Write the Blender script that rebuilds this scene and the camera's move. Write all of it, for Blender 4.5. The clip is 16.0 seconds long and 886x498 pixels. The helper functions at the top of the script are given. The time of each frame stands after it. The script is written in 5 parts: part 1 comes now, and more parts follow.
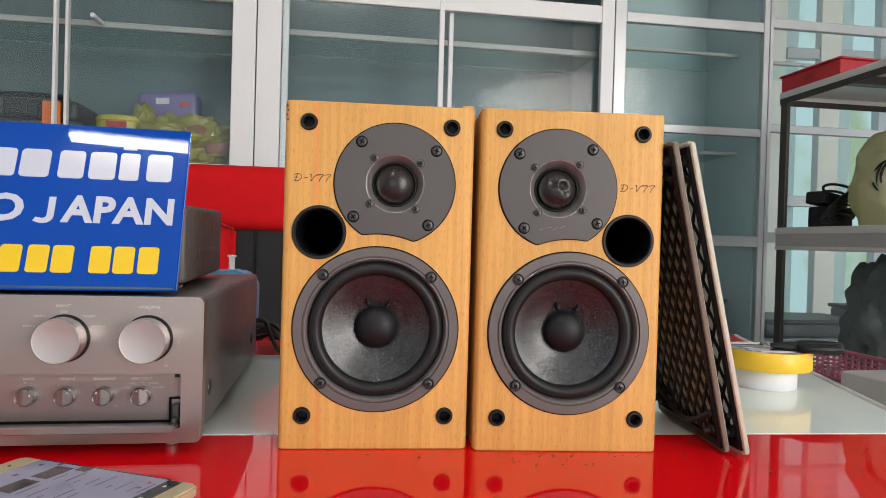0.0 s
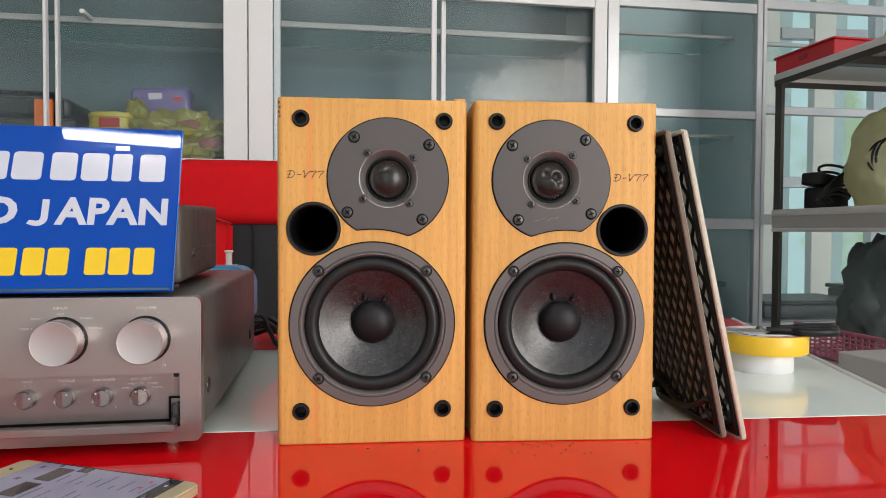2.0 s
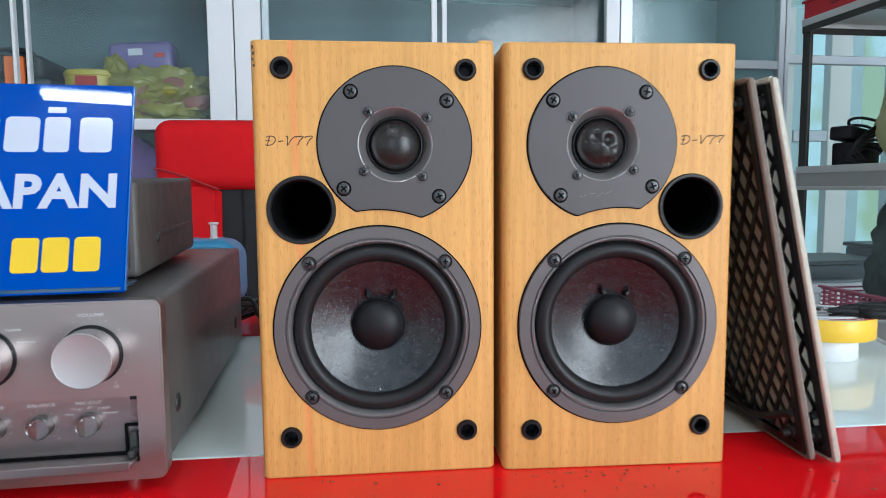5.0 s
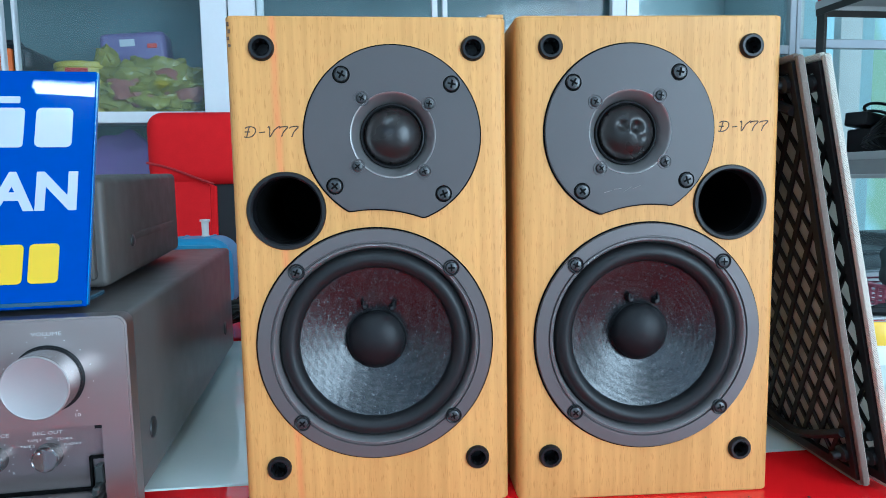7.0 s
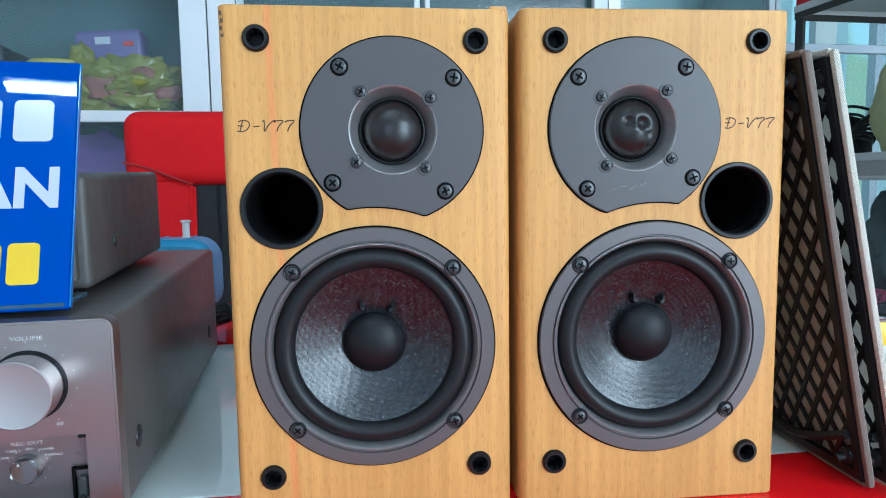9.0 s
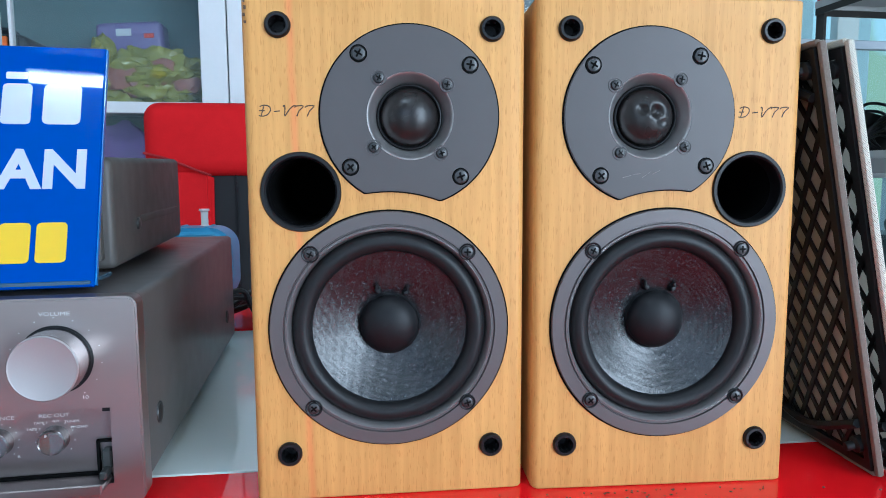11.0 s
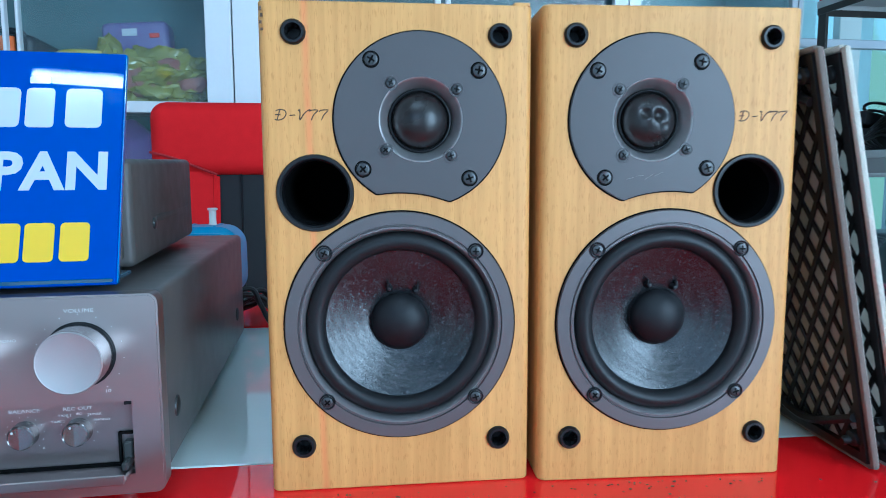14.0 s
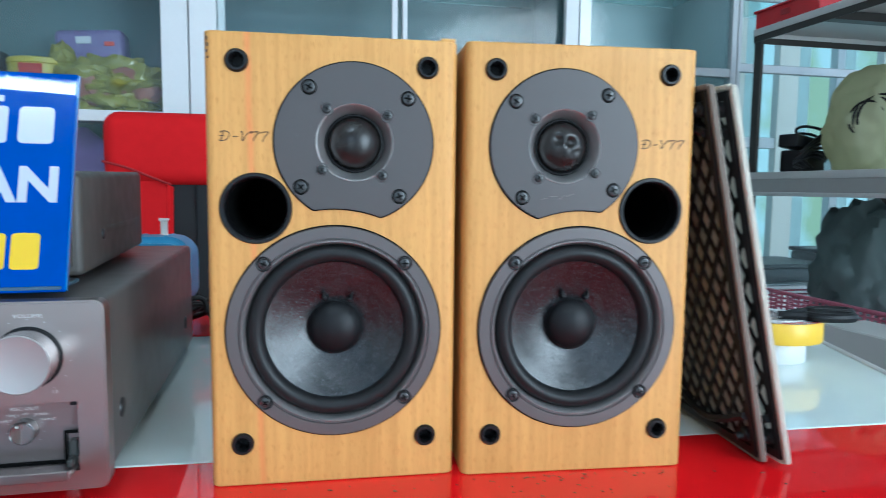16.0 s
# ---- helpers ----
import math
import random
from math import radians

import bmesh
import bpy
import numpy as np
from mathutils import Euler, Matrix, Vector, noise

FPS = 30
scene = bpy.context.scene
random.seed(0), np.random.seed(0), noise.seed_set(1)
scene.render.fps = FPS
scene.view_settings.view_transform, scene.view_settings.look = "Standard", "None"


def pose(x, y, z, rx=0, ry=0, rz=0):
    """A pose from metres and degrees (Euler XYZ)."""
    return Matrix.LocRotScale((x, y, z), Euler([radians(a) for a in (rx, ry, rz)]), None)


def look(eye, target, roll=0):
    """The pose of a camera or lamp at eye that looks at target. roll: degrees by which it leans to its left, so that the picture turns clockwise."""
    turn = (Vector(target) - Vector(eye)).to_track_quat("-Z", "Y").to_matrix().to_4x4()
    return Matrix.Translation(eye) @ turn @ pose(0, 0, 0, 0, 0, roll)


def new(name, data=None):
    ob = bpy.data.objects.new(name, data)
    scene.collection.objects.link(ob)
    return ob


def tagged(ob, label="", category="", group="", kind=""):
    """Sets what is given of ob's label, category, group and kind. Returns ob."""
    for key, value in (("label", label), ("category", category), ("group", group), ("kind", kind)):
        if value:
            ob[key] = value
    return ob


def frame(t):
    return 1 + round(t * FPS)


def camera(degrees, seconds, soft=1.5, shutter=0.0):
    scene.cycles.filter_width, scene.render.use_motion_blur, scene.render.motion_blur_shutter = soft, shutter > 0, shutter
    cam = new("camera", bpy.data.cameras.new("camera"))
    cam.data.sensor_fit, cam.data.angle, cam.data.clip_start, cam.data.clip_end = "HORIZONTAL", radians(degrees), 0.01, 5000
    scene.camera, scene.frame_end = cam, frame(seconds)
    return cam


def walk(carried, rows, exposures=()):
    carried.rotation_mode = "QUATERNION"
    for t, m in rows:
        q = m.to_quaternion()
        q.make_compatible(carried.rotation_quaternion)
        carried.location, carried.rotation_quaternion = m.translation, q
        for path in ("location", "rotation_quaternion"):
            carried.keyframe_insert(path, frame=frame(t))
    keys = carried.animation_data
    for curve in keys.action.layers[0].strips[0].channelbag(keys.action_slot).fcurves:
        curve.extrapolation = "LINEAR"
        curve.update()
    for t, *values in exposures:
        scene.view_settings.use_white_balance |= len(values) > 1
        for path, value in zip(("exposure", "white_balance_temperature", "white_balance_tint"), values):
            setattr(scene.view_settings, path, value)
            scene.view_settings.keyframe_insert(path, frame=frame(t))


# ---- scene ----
cam = camera(67.2, 16.0, soft=0.9, shutter=0.5)
PATH = [
    (0, (-0.0392, 0.0172, 0.9330), (0.0828, 2.0134, 0.9129), 1.61),
    (0.5, (-0.0382, 0.0168, 0.9358), (0.0805, 2.0132, 0.9141), 1.38),
    (1, (-0.0365, 0.0185, 0.9354), (0.0888, 2.0143, 0.9089), 1.09),
    (1.5, (-0.0345, 0.0190, 0.9334), (0.1062, 2.0137, 0.8944), 0.81),
    (2, (-0.0364, 0.0159, 0.9378), (0.0916, 2.0110, 0.8823), 0.30),
    (2.5, (-0.0399, 0.0169, 0.9392), (0.0691, 2.0129, 0.8736), 0.21),
    (3, (-0.0396, 0.0161, 0.9405), (0.0736, 2.0119, 0.8777), 0.16),
    (3.5, (-0.0375, 0.0226, 0.9389), (0.0927, 2.0171, 0.8686), 0.34),
    (3.7, (-0.0373, 0.0210, 0.9418), (0.0929, 2.0145, 0.8456), 0.47),
    (5.8, (-0.0495, 0.2025, 0.9537), (0.0817, 2.1874, 0.7464), -0.91),
    (6, (-0.0493, 0.2034, 0.9533), (0.0779, 2.1876, 0.7372), -0.81),
    (6.5, (-0.0454, 0.1981, 0.9551), (0.0859, 2.1828, 0.7456), -0.84),
    (7, (-0.0439, 0.1961, 0.9562), (0.0819, 2.1812, 0.7477), -0.98),
    (7.5, (-0.0523, 0.1945, 0.9534), (0.0713, 2.1800, 0.7474), -1.02),
    (8, (-0.0481, 0.1842, 0.9574), (0.1001, 2.1695, 0.7665), -0.91),
    (8.5, (-0.0505, 0.1884, 0.9601), (0.1311, 2.1710, 0.7692), -1.04),
    (9, (-0.0567, 0.2107, 0.9532), (0.1342, 2.1913, 0.7506), -0.84),
    (9.2, (-0.0570, 0.2146, 0.9556), (0.1326, 2.1951, 0.7514), -0.67),
    (11.3, (-0.0582, 0.2016, 0.9468), (0.0761, 2.1847, 0.7246), -0.33),
    (11.5, (-0.0631, 0.2025, 0.9478), (0.0592, 2.1856, 0.7189), -0.42),
    (12, (-0.0722, 0.2028, 0.9496), (0.0324, 2.1862, 0.7152), -0.34),
    (12.5, (-0.0700, 0.1967, 0.9479), (0.0287, 2.1809, 0.7171), -0.25),
    (13, (-0.0571, 0.1989, 0.9479), (0.0452, 2.1832, 0.7198), -0.24),
    (13.5, (-0.0669, 0.2043, 0.9456), (0.0520, 2.1881, 0.7213), -0.09),
    (14, (-0.0632, 0.1891, 0.9494), (0.0786, 2.1718, 0.7291), -0.23),
    (14.5, (-0.0568, 0.1676, 0.9567), (0.0959, 2.1531, 0.7717), -0.47),
    (15, (-0.0594, 0.1682, 0.9579), (0.0835, 2.1562, 0.7925), -0.63),
    (15.5, (-0.0582, 0.1654, 0.9533), (0.0863, 2.1532, 0.7868), -0.27),
    (16, (-0.0465, 0.1487, 0.9540), (0.2133, 2.1231, 0.7696), 0.64),
]
TINTS = [(0, -0.07, 6650, 11), (3.7, -0.07, 6650, 11), (5.8, 0.12, 4800, -2), (7.2, 0.12, 4620, -6), (9.2, 0.12, 4830, -4), (11.3, 0.09, 4880, 1), (12.2, 0.05, 4220, -4), (13.6, 0.05, 4130, -7), (14.5, 0.12, 4600, -6), (16, 0.12, 4930, -4)]
walk(cam, [(t, look(eye, target, roll)) for t, eye, target, roll in PATH], TINTS)

# ---- world and light ----
world = bpy.data.worlds.new("world")
scene.world = world
world.use_nodes = True
wn, wl = world.node_tree.nodes, world.node_tree.links
sky = wn.new("ShaderNodeTexSky")
sky.sky_type, sky.sun_disc, sky.sun_elevation, sky.sun_rotation = "NISHITA", False, radians(50), radians(60)
wl.new(sky.outputs["Color"], wn["Background"].inputs["Color"])
wn["Background"].inputs["Strength"].default_value = 0.12


def area(name, m, sx, sy, watts, colour):
    d = bpy.data.lights.new(name, "AREA")
    d.shape, d.size, d.size_y, d.energy, d.color = "RECTANGLE", sx, sy, watts, colour
    ob = new(name, d)
    ob.matrix_world = m
    return ob


# daylight through the open shop front behind the camera, and through the window wall beyond the rack
area("shopfront_daylight", look((2.80, -2.95, 1.55), (0.1, 0.6, 0.88)), 2.0, 2.8, 190, (1.0, 0.97, 0.93))
area("shopfront_daylight", look((-0.45, -2.95, 1.25), (-0.1, 0.6, 0.85)), 1.4, 2.2, 15, (1.0, 0.97, 0.94))
area("side_daylight", look((4.1, 0.9, 1.65), (0, 0.9, 1.2)), 4.2, 2.2, 16, (0.95, 0.98, 1.0))

# ---- materials ----
MATS = {}


def mat(name, colour, rough=0.5, metal=0.0, grain=0.0, scale=60.0, bump=0.0, coat=0.0, stretch=(1, 1, 1), rough_var=0.0, ior=1.5, large=0.0, spec=0.5):
    """A surface with colour variation at two scales (grain, large), fine relief and uneven gloss."""
    if name in MATS:
        return MATS[name]
    m = bpy.data.materials.new(name)
    m.use_nodes = True
    n, l = m.node_tree.nodes, m.node_tree.links
    b = n["Principled BSDF"]
    b.inputs["Base Color"].default_value = (*colour, 1)
    b.inputs["Roughness"].default_value, b.inputs["Metallic"].default_value = rough, metal
    b.inputs["Coat Weight"].default_value, b.inputs["IOR"].default_value = coat, ior
    b.inputs["Coat Roughness"].default_value = 0.05
    b.inputs["Specular IOR Level"].default_value = spec
    co = n.new("ShaderNodeTexCoord")
    mp = n.new("ShaderNodeMapping")
    mp.inputs["Scale"].default_value = stretch
    l.new(co.outputs["Object"], mp.inputs["Vector"])
    fine = n.new("ShaderNodeTexNoise")
    fine.inputs["Scale"].default_value, fine.inputs["Detail"].default_value = scale, 5
    l.new(mp.outputs["Vector"], fine.inputs["Vector"])
    wide = n.new("ShaderNodeTexNoise")
    wide.inputs["Scale"].default_value, wide.inputs["Detail"].default_value = scale / 9, 3
    l.new(co.outputs["Object"], wide.inputs["Vector"])
    if grain or large:
        a = n.new("ShaderNodeMath")
        a.operation = "MULTIPLY_ADD"
        a.inputs[1].default_value, a.inputs[2].default_value = grain, -grain / 2
        l.new(fine.outputs["Fac"], a.inputs[0])
        c = n.new("ShaderNodeMath")
        c.operation = "MULTIPLY_ADD"
        c.inputs[1].default_value = large
        l.new(wide.outputs["Fac"], c.inputs[0])
        l.new(a.outputs[0], c.inputs[2])
        d = n.new("ShaderNodeMath")
        d.operation = "ADD"
        d.inputs[1].default_value = 1 - large / 2
        l.new(c.outputs[0], d.inputs[0])
        v = n.new("ShaderNodeVectorMath")
        v.operation = "SCALE"
        v.inputs[0].default_value = colour
        l.new(d.outputs[0], v.inputs["Scale"])
        l.new(v.outputs[0], b.inputs["Base Color"])
    if rough_var:
        r = n.new("ShaderNodeMapRange")
        r.inputs["From Min"].default_value, r.inputs["From Max"].default_value = 0.3, 0.7
        r.inputs["To Min"].default_value, r.inputs["To Max"].default_value = max(0.0, rough - rough_var), rough + rough_var
        l.new(wide.outputs["Fac"], r.inputs["Value"])
        l.new(r.outputs[0], b.inputs["Roughness"])
    if bump:
        u = n.new("ShaderNodeBump")
        u.inputs["Strength"].default_value, u.inputs["Distance"].default_value = min(1.0, bump), 0.001
        l.new(fine.outputs["Fac"], u.inputs["Height"])
        l.new(u.outputs["Normal"], b.inputs["Normal"])
    MATS[name] = m
    return m


def wood(name, stain):
    """Beech veneer: pale tan with soft vertical bands and short darker flecks; stain: a faint red run down the front."""
    m = bpy.data.materials.new(name)
    m.use_nodes = True
    n, l = m.node_tree.nodes, m.node_tree.links
    b = n["Principled BSDF"]
    b.inputs["Roughness"].default_value = 0.50
    b.inputs["Specular IOR Level"].default_value = 0.35
    co = n.new("ShaderNodeTexCoord")

    def noise_at(scale, stretch, detail, distort=0.0):
        mp = n.new("ShaderNodeMapping")
        mp.inputs["Scale"].default_value = stretch
        l.new(co.outputs["Object"], mp.inputs["Vector"])
        t = n.new("ShaderNodeTexNoise")
        t.inputs["Scale"].default_value, t.inputs["Detail"].default_value, t.inputs["Distortion"].default_value = scale, detail, distort
        l.new(mp.outputs["Vector"], t.inputs["Vector"])
        return t.outputs["Fac"]

    def ramp(fac, lo, hi, c0, c1):
        r = n.new("ShaderNodeValToRGB")
        r.color_ramp.elements[0].position, r.color_ramp.elements[1].position = lo, hi
        r.color_ramp.elements[0].color, r.color_ramp.elements[1].color = (*c0, 1), (*c1, 1)
        l.new(fac, r.inputs["Fac"])
        return r.outputs["Color"]

    def mix(kind, fac, a, c):
        x = n.new("ShaderNodeMix")
        x.data_type, x.blend_type = "RGBA", kind
        if isinstance(fac, float):
            x.inputs["Factor"].default_value = fac
        else:
            l.new(fac, x.inputs["Factor"])
        l.new(a, x.inputs[6])
        l.new(c, x.inputs[7])
        return x.outputs[2]

    bands = ramp(noise_at(28, (1, 1, 0.05), 4, 0.3), 0.3, 0.72, (0.555, 0.291, 0.077), (0.655, 0.355, 0.101))
    fine = ramp(noise_at(260, (1, 1, 0.03), 3), 0.35, 0.65, (0.90, 0.88, 0.85), (1.04, 1.04, 1.04))
    fleck = ramp(noise_at(1250, (1, 1, 0.11), 1), 0.60, 0.67, (1, 1, 1), (0.68, 0.55, 0.42))
    c = mix("MULTIPLY", 1.0, bands, fine)
    c = mix("MULTIPLY", 0.48, c, fleck)
    if stain:
        sx = n.new("ShaderNodeSeparateXYZ")
        l.new(co.outputs["Object"], sx.inputs[0])
        a = n.new("ShaderNodeMath")
        a.operation = "MULTIPLY_ADD"
        a.inputs[1].default_value, a.inputs[2].default_value = 0.022, 0.0490
        l.new(sx.outputs["Z"], a.inputs[0])
        d = n.new("ShaderNodeMath")
        d.operation = "ADD"
        l.new(sx.outputs["X"], d.inputs[0])
        l.new(a.outputs[0], d.inputs[1])
        w = n.new("ShaderNodeMath")
        w.operation = "MULTIPLY_ADD"
        w.inputs[1].default_value, w.inputs[2].default_value = 0.004, -0.002
        l.new(noise_at(22, (0.2, 0.2, 1), 2), w.inputs[0])
        e = n.new("ShaderNodeMath")
        e.operation = "ADD"
        l.new(d.outputs[0], e.inputs[0])
        l.new(w.outputs[0], e.inputs[1])
        f = n.new("ShaderNodeMath")
        f.operation = "ABSOLUTE"
        l.new(e.outputs[0], f.inputs[0])
        g = n.new("ShaderNodeMapRange")
        g.inputs["From Min"].default_value, g.inputs["From Max"].default_value = 0.0006, 0.0030
        g.inputs["To Min"].default_value, g.inputs["To Max"].default_value = 0.62, 0.0
        l.new(f.outputs[0], g.inputs["Value"])
        h = n.new("ShaderNodeMath")
        h.operation = "MULTIPLY"
        l.new(g.outputs[0], h.inputs[0])
        l.new(noise_at(35, (1, 1, 0.6), 3), h.inputs[1])
        red = n.new("ShaderNodeRGB")
        red.outputs[0].default_value = (0.80, 0.16, 0.06, 1)
        c = mix("MIX", h.outputs[0], c, red.outputs[0])
    l.new(c, b.inputs["Base Color"])
    u = n.new("ShaderNodeBump")
    u.inputs["Strength"].default_value, u.inputs["Distance"].default_value = 0.12, 0.0004
    l.new(noise_at(400, (1, 1, 0.06), 2), u.inputs["Height"])
    l.new(u.outputs["Normal"], b.inputs["Normal"])
    return m


def glass(name, tint, rough=0.0):
    """A clear pane with a faint tint."""
    m = bpy.data.materials.new(name)
    m.use_nodes = True
    n, l = m.node_tree.nodes, m.node_tree.links
    n.remove(n["Principled BSDF"])
    g = n.new("ShaderNodeBsdfGlass")
    g.inputs["Color"].default_value, g.inputs["Roughness"].default_value, g.inputs["IOR"].default_value = (*tint, 1), rough, 1.45
    l.new(g.outputs[0], n["Material Output"].inputs["Surface"])
    return m


def hazy_pane(name, tint):
    """A thin clear pane with a soft reflection; a pale diffuse film paints in the reflected haze."""
    m = bpy.data.materials.new(name)
    m.use_nodes = True
    n, l = m.node_tree.nodes, m.node_tree.links
    n.remove(n["Principled BSDF"])
    t, g, d = n.new("ShaderNodeBsdfTransparent"), n.new("ShaderNodeBsdfGlossy"), n.new("ShaderNodeBsdfDiffuse")
    t.inputs["Color"].default_value = (*tint, 1)
    g.inputs["Roughness"].default_value = 0.10
    d.inputs["Color"].default_value = (0.62, 0.72, 0.76, 1)
    a, b = n.new("ShaderNodeMixShader"), n.new("ShaderNodeMixShader")
    a.inputs[0].default_value = 0.018
    l.new(t.outputs[0], a.inputs[1])
    l.new(g.outputs[0], a.inputs[2])
    co, tx, rg = n.new("ShaderNodeTexCoord"), n.new("ShaderNodeTexNoise"), n.new("ShaderNodeMapRange")
    tx.inputs["Scale"].default_value, tx.inputs["Detail"].default_value = 4.0, 5
    rg.inputs["To Min"].default_value, rg.inputs["To Max"].default_value = 0.008, 0.045
    l.new(co.outputs["Object"], tx.inputs["Vector"])
    l.new(tx.outputs["Fac"], rg.inputs["Value"])
    l.new(rg.outputs[0], b.inputs[0])
    l.new(a.outputs[0], b.inputs[1])
    l.new(d.outputs[0], b.inputs[2])
    l.new(b.outputs[0], n["Material Output"].inputs["Surface"])
    return m


def glow(name, colour, strength):
    m = bpy.data.materials.new(name)
    m.use_nodes = True
    b = m.node_tree.nodes["Principled BSDF"]
    b.inputs["Base Color"].default_value = (*colour, 1)
    b.inputs["Emission Color"].default_value = (*colour, 1)
    b.inputs["Emission Strength"].default_value = strength
    return m


def cloth(name, colour):
    """Thin woven cloth that lets some light through."""
    m = mat(name, colour, 0.85, 0, 0.5, 1500, 0.5)
    n, l = m.node_tree.nodes, m.node_tree.links
    t, x = n.new("ShaderNodeBsdfTranslucent"), n.new("ShaderNodeMixShader")
    t.inputs["Color"].default_value = (*colour, 1)
    x.inputs[0].default_value = 0.55
    l.new(n["Principled BSDF"].outputs[0], x.inputs[1])
    l.new(t.outputs[0], x.inputs[2])
    l.new(x.outputs[0], n["Material Output"].inputs["Surface"])
    return m


def brushed(m, amount):
    """Brush lines that run sideways and draw highlights out upright."""
    n, l = m.node_tree.nodes, m.node_tree.links
    way = n.new("ShaderNodeCombineXYZ")
    way.inputs[0].default_value = 1.0
    n["Principled BSDF"].inputs["Anisotropic"].default_value = amount
    l.new(way.outputs[0], n["Principled BSDF"].inputs["Tangent"])
    return m


BEECH, BEECH_STAINED = wood("beech_veneer", False), wood("beech_veneer_red_run", True)
PLATE = mat("warm_grey_painted_alloy", (0.073, 0.066, 0.065), 0.45, 0.22, 0.06, 900, 0.03, rough_var=0.02)
RING = mat("warm_grey_ring_alloy", (0.112, 0.100, 0.098), 0.42, 0.35, 0.06, 900, 0.03, rough_var=0.02)
HORN = mat("satin_grey_horn_alloy", (0.38, 0.36, 0.35), 0.36, 0.75, 0.05, 900, 0.02)
FLARE = mat("satin_grey_flare_alloy", (0.24, 0.225, 0.22), 0.34, 0.55, 0.05, 900, 0.02)
RUBBER = mat("black_rubber", (0.012, 0.012, 0.0125), 0.42, 0, 0.2, 300, 0.05, rough_var=0.05, spec=0.26)
BLACK = mat("black_plastic", (0.007, 0.007, 0.008), 0.40, 0, 0.2, 300, 0.05, rough_var=0.08, spec=0.3)
# near-black for the port, and for shade put into gaps, slots and grooves
HOLE = mat("black_port_and_gap_shade", (0.002, 0.002, 0.002), 0.8, 0, 0.2, 200, spec=0.1)
CAP = mat("matt_black_dust_cap", (0.007, 0.007, 0.008), 0.48, 0, 0.2, 500, 0.06, rough_var=0.04, spec=0.25)
DOME = mat("dark_silk_dome", (0.015, 0.0125, 0.0115), 0.30, 0, 0.2, 500, 0.05, rough_var=0.05, spec=0.4)
SCREW = mat("black_screw_steel", (0.05, 0.05, 0.05), 0.32, 0.5, 0.2, 800, 0.1)
INK = mat("dark_brown_ink", (0.055, 0.028, 0.012), 0.5, 0, 0.2, 400)
SILVER = brushed(mat("brushed_champagne_alloy", (0.33, 0.288, 0.275), 0.36, 0.9, 0.03, 900, 0.02, stretch=(0.02, 1, 1), rough_var=0.02), 0.7)
SILVER_DARK = brushed(mat("grey_sub_panel", (0.36, 0.345, 0.33), 0.34, 0.75, 0.04, 700, 0.0, stretch=(0.03, 1, 1), rough_var=0.05), 0.6)
KNOB = mat("satin_knob_alloy", (0.42, 0.398, 0.388), 0.46, 0.6, 0.03, 900, 0.01)
KNOB_DARK = mat("dark_satin_knob_alloy", (0.24, 0.225, 0.22), 0.27, 0.85, 0.03, 900, 0.01)
STEEL_COVER = mat("grey_brown_steel_cover", (0.135, 0.126, 0.122), 0.38, 0.30, 0.05, 500, 0.04, rough_var=0.03, large=0.07)
STEEL_BOX = mat("warm_grey_enamel_cover", (0.096, 0.090, 0.084), 0.52, 0.15, 0.10, 500, 0.05, rough_var=0.06, large=0.1)
WHITE_INK = mat("pale_print", (0.52, 0.51, 0.50), 0.5, 0, 0.1, 300)
SIGN_BLUE = mat("blue_gloss_acrylic", (0.001, 0.050, 0.32), 0.009, 0, 0.08, 60, 0.0, coat=0.0, rough_var=0.003, large=0.06, spec=0.24)
SIGN_WHITE = mat("white_sign_vinyl", (0.47, 0.50, 0.58), 0.12, 0, 0.04, 80, coat=0.3)
SIGN_YELLOW = mat("yellow_sign_vinyl", (0.70, 0.48, 0.015), 0.12, 0, 0.04, 80, coat=0.3)
RED_GLASS = mat("red_back_painted_glass", (0.80, 0.004, 0.009), 0.03, 0, 0.06, 30, 0.0, rough_var=0.02, large=0.08, ior=1.52)
PALE_GLASS = mat("pale_green_back_painted_glass", (0.80, 0.90, 0.88), 0.045, 0, 0.05, 30, 0.0, rough_var=0.02, large=0.08, ior=1.52)
ALU = mat("white_powder_coated_aluminium", (0.70, 0.70, 0.71), 0.38, 0.0, 0.05, 90, 0.02, rough_var=0.06, large=0.05)
EDGE_ALU = mat("dull_grey_shelf_edge", (0.36, 0.36, 0.35), 0.45, 0.0, 0.05, 90, 0.02, large=0.08)
GREY_ALU = mat("grey_aluminium_profile", (0.42, 0.43, 0.44), 0.35, 0.5, 0.08, 90, 0.02, rough_var=0.06)
TEAL_BACK = mat("blue_grey_cabinet_back", (0.094, 0.145, 0.156), 0.45, 0, 0.06, 20, 0.02, rough_var=0.1, large=0.20)
# lining made paler: the pane's reflected haze is put into its colour
HAZE_BACK = mat("haze_paled_cabinet_back", (0.33, 0.44, 0.455), 0.4, 0, 0.05, 20, 0.02, rough_var=0.1, large=0.15)
PLASTER = mat("white_wall_plaster", (0.74, 0.74, 0.72), 0.75, 0, 0.06, 25, 0.15, large=0.05)
FLOOR = mat("grey_floor_tile", (0.25, 0.24, 0.22), 0.3, 0, 0.12, 12, 0.03, rough_var=0.08, large=0.12)
# reflected haze is mixed into these panes as uneven pale diffuse colour
CABINET_GLASS = hazy_pane("hazy_cabinet_pane", (0.93, 0.97, 0.97))

# ---- mesh helpers ----


def join(*bms):
    out = bmesh.new()
    for b in bms:
        me = bpy.data.meshes.new("tmp")
        b.to_mesh(me)
        b.free()
        out.from_mesh(me)
        bpy.data.meshes.remove(me)
    return out


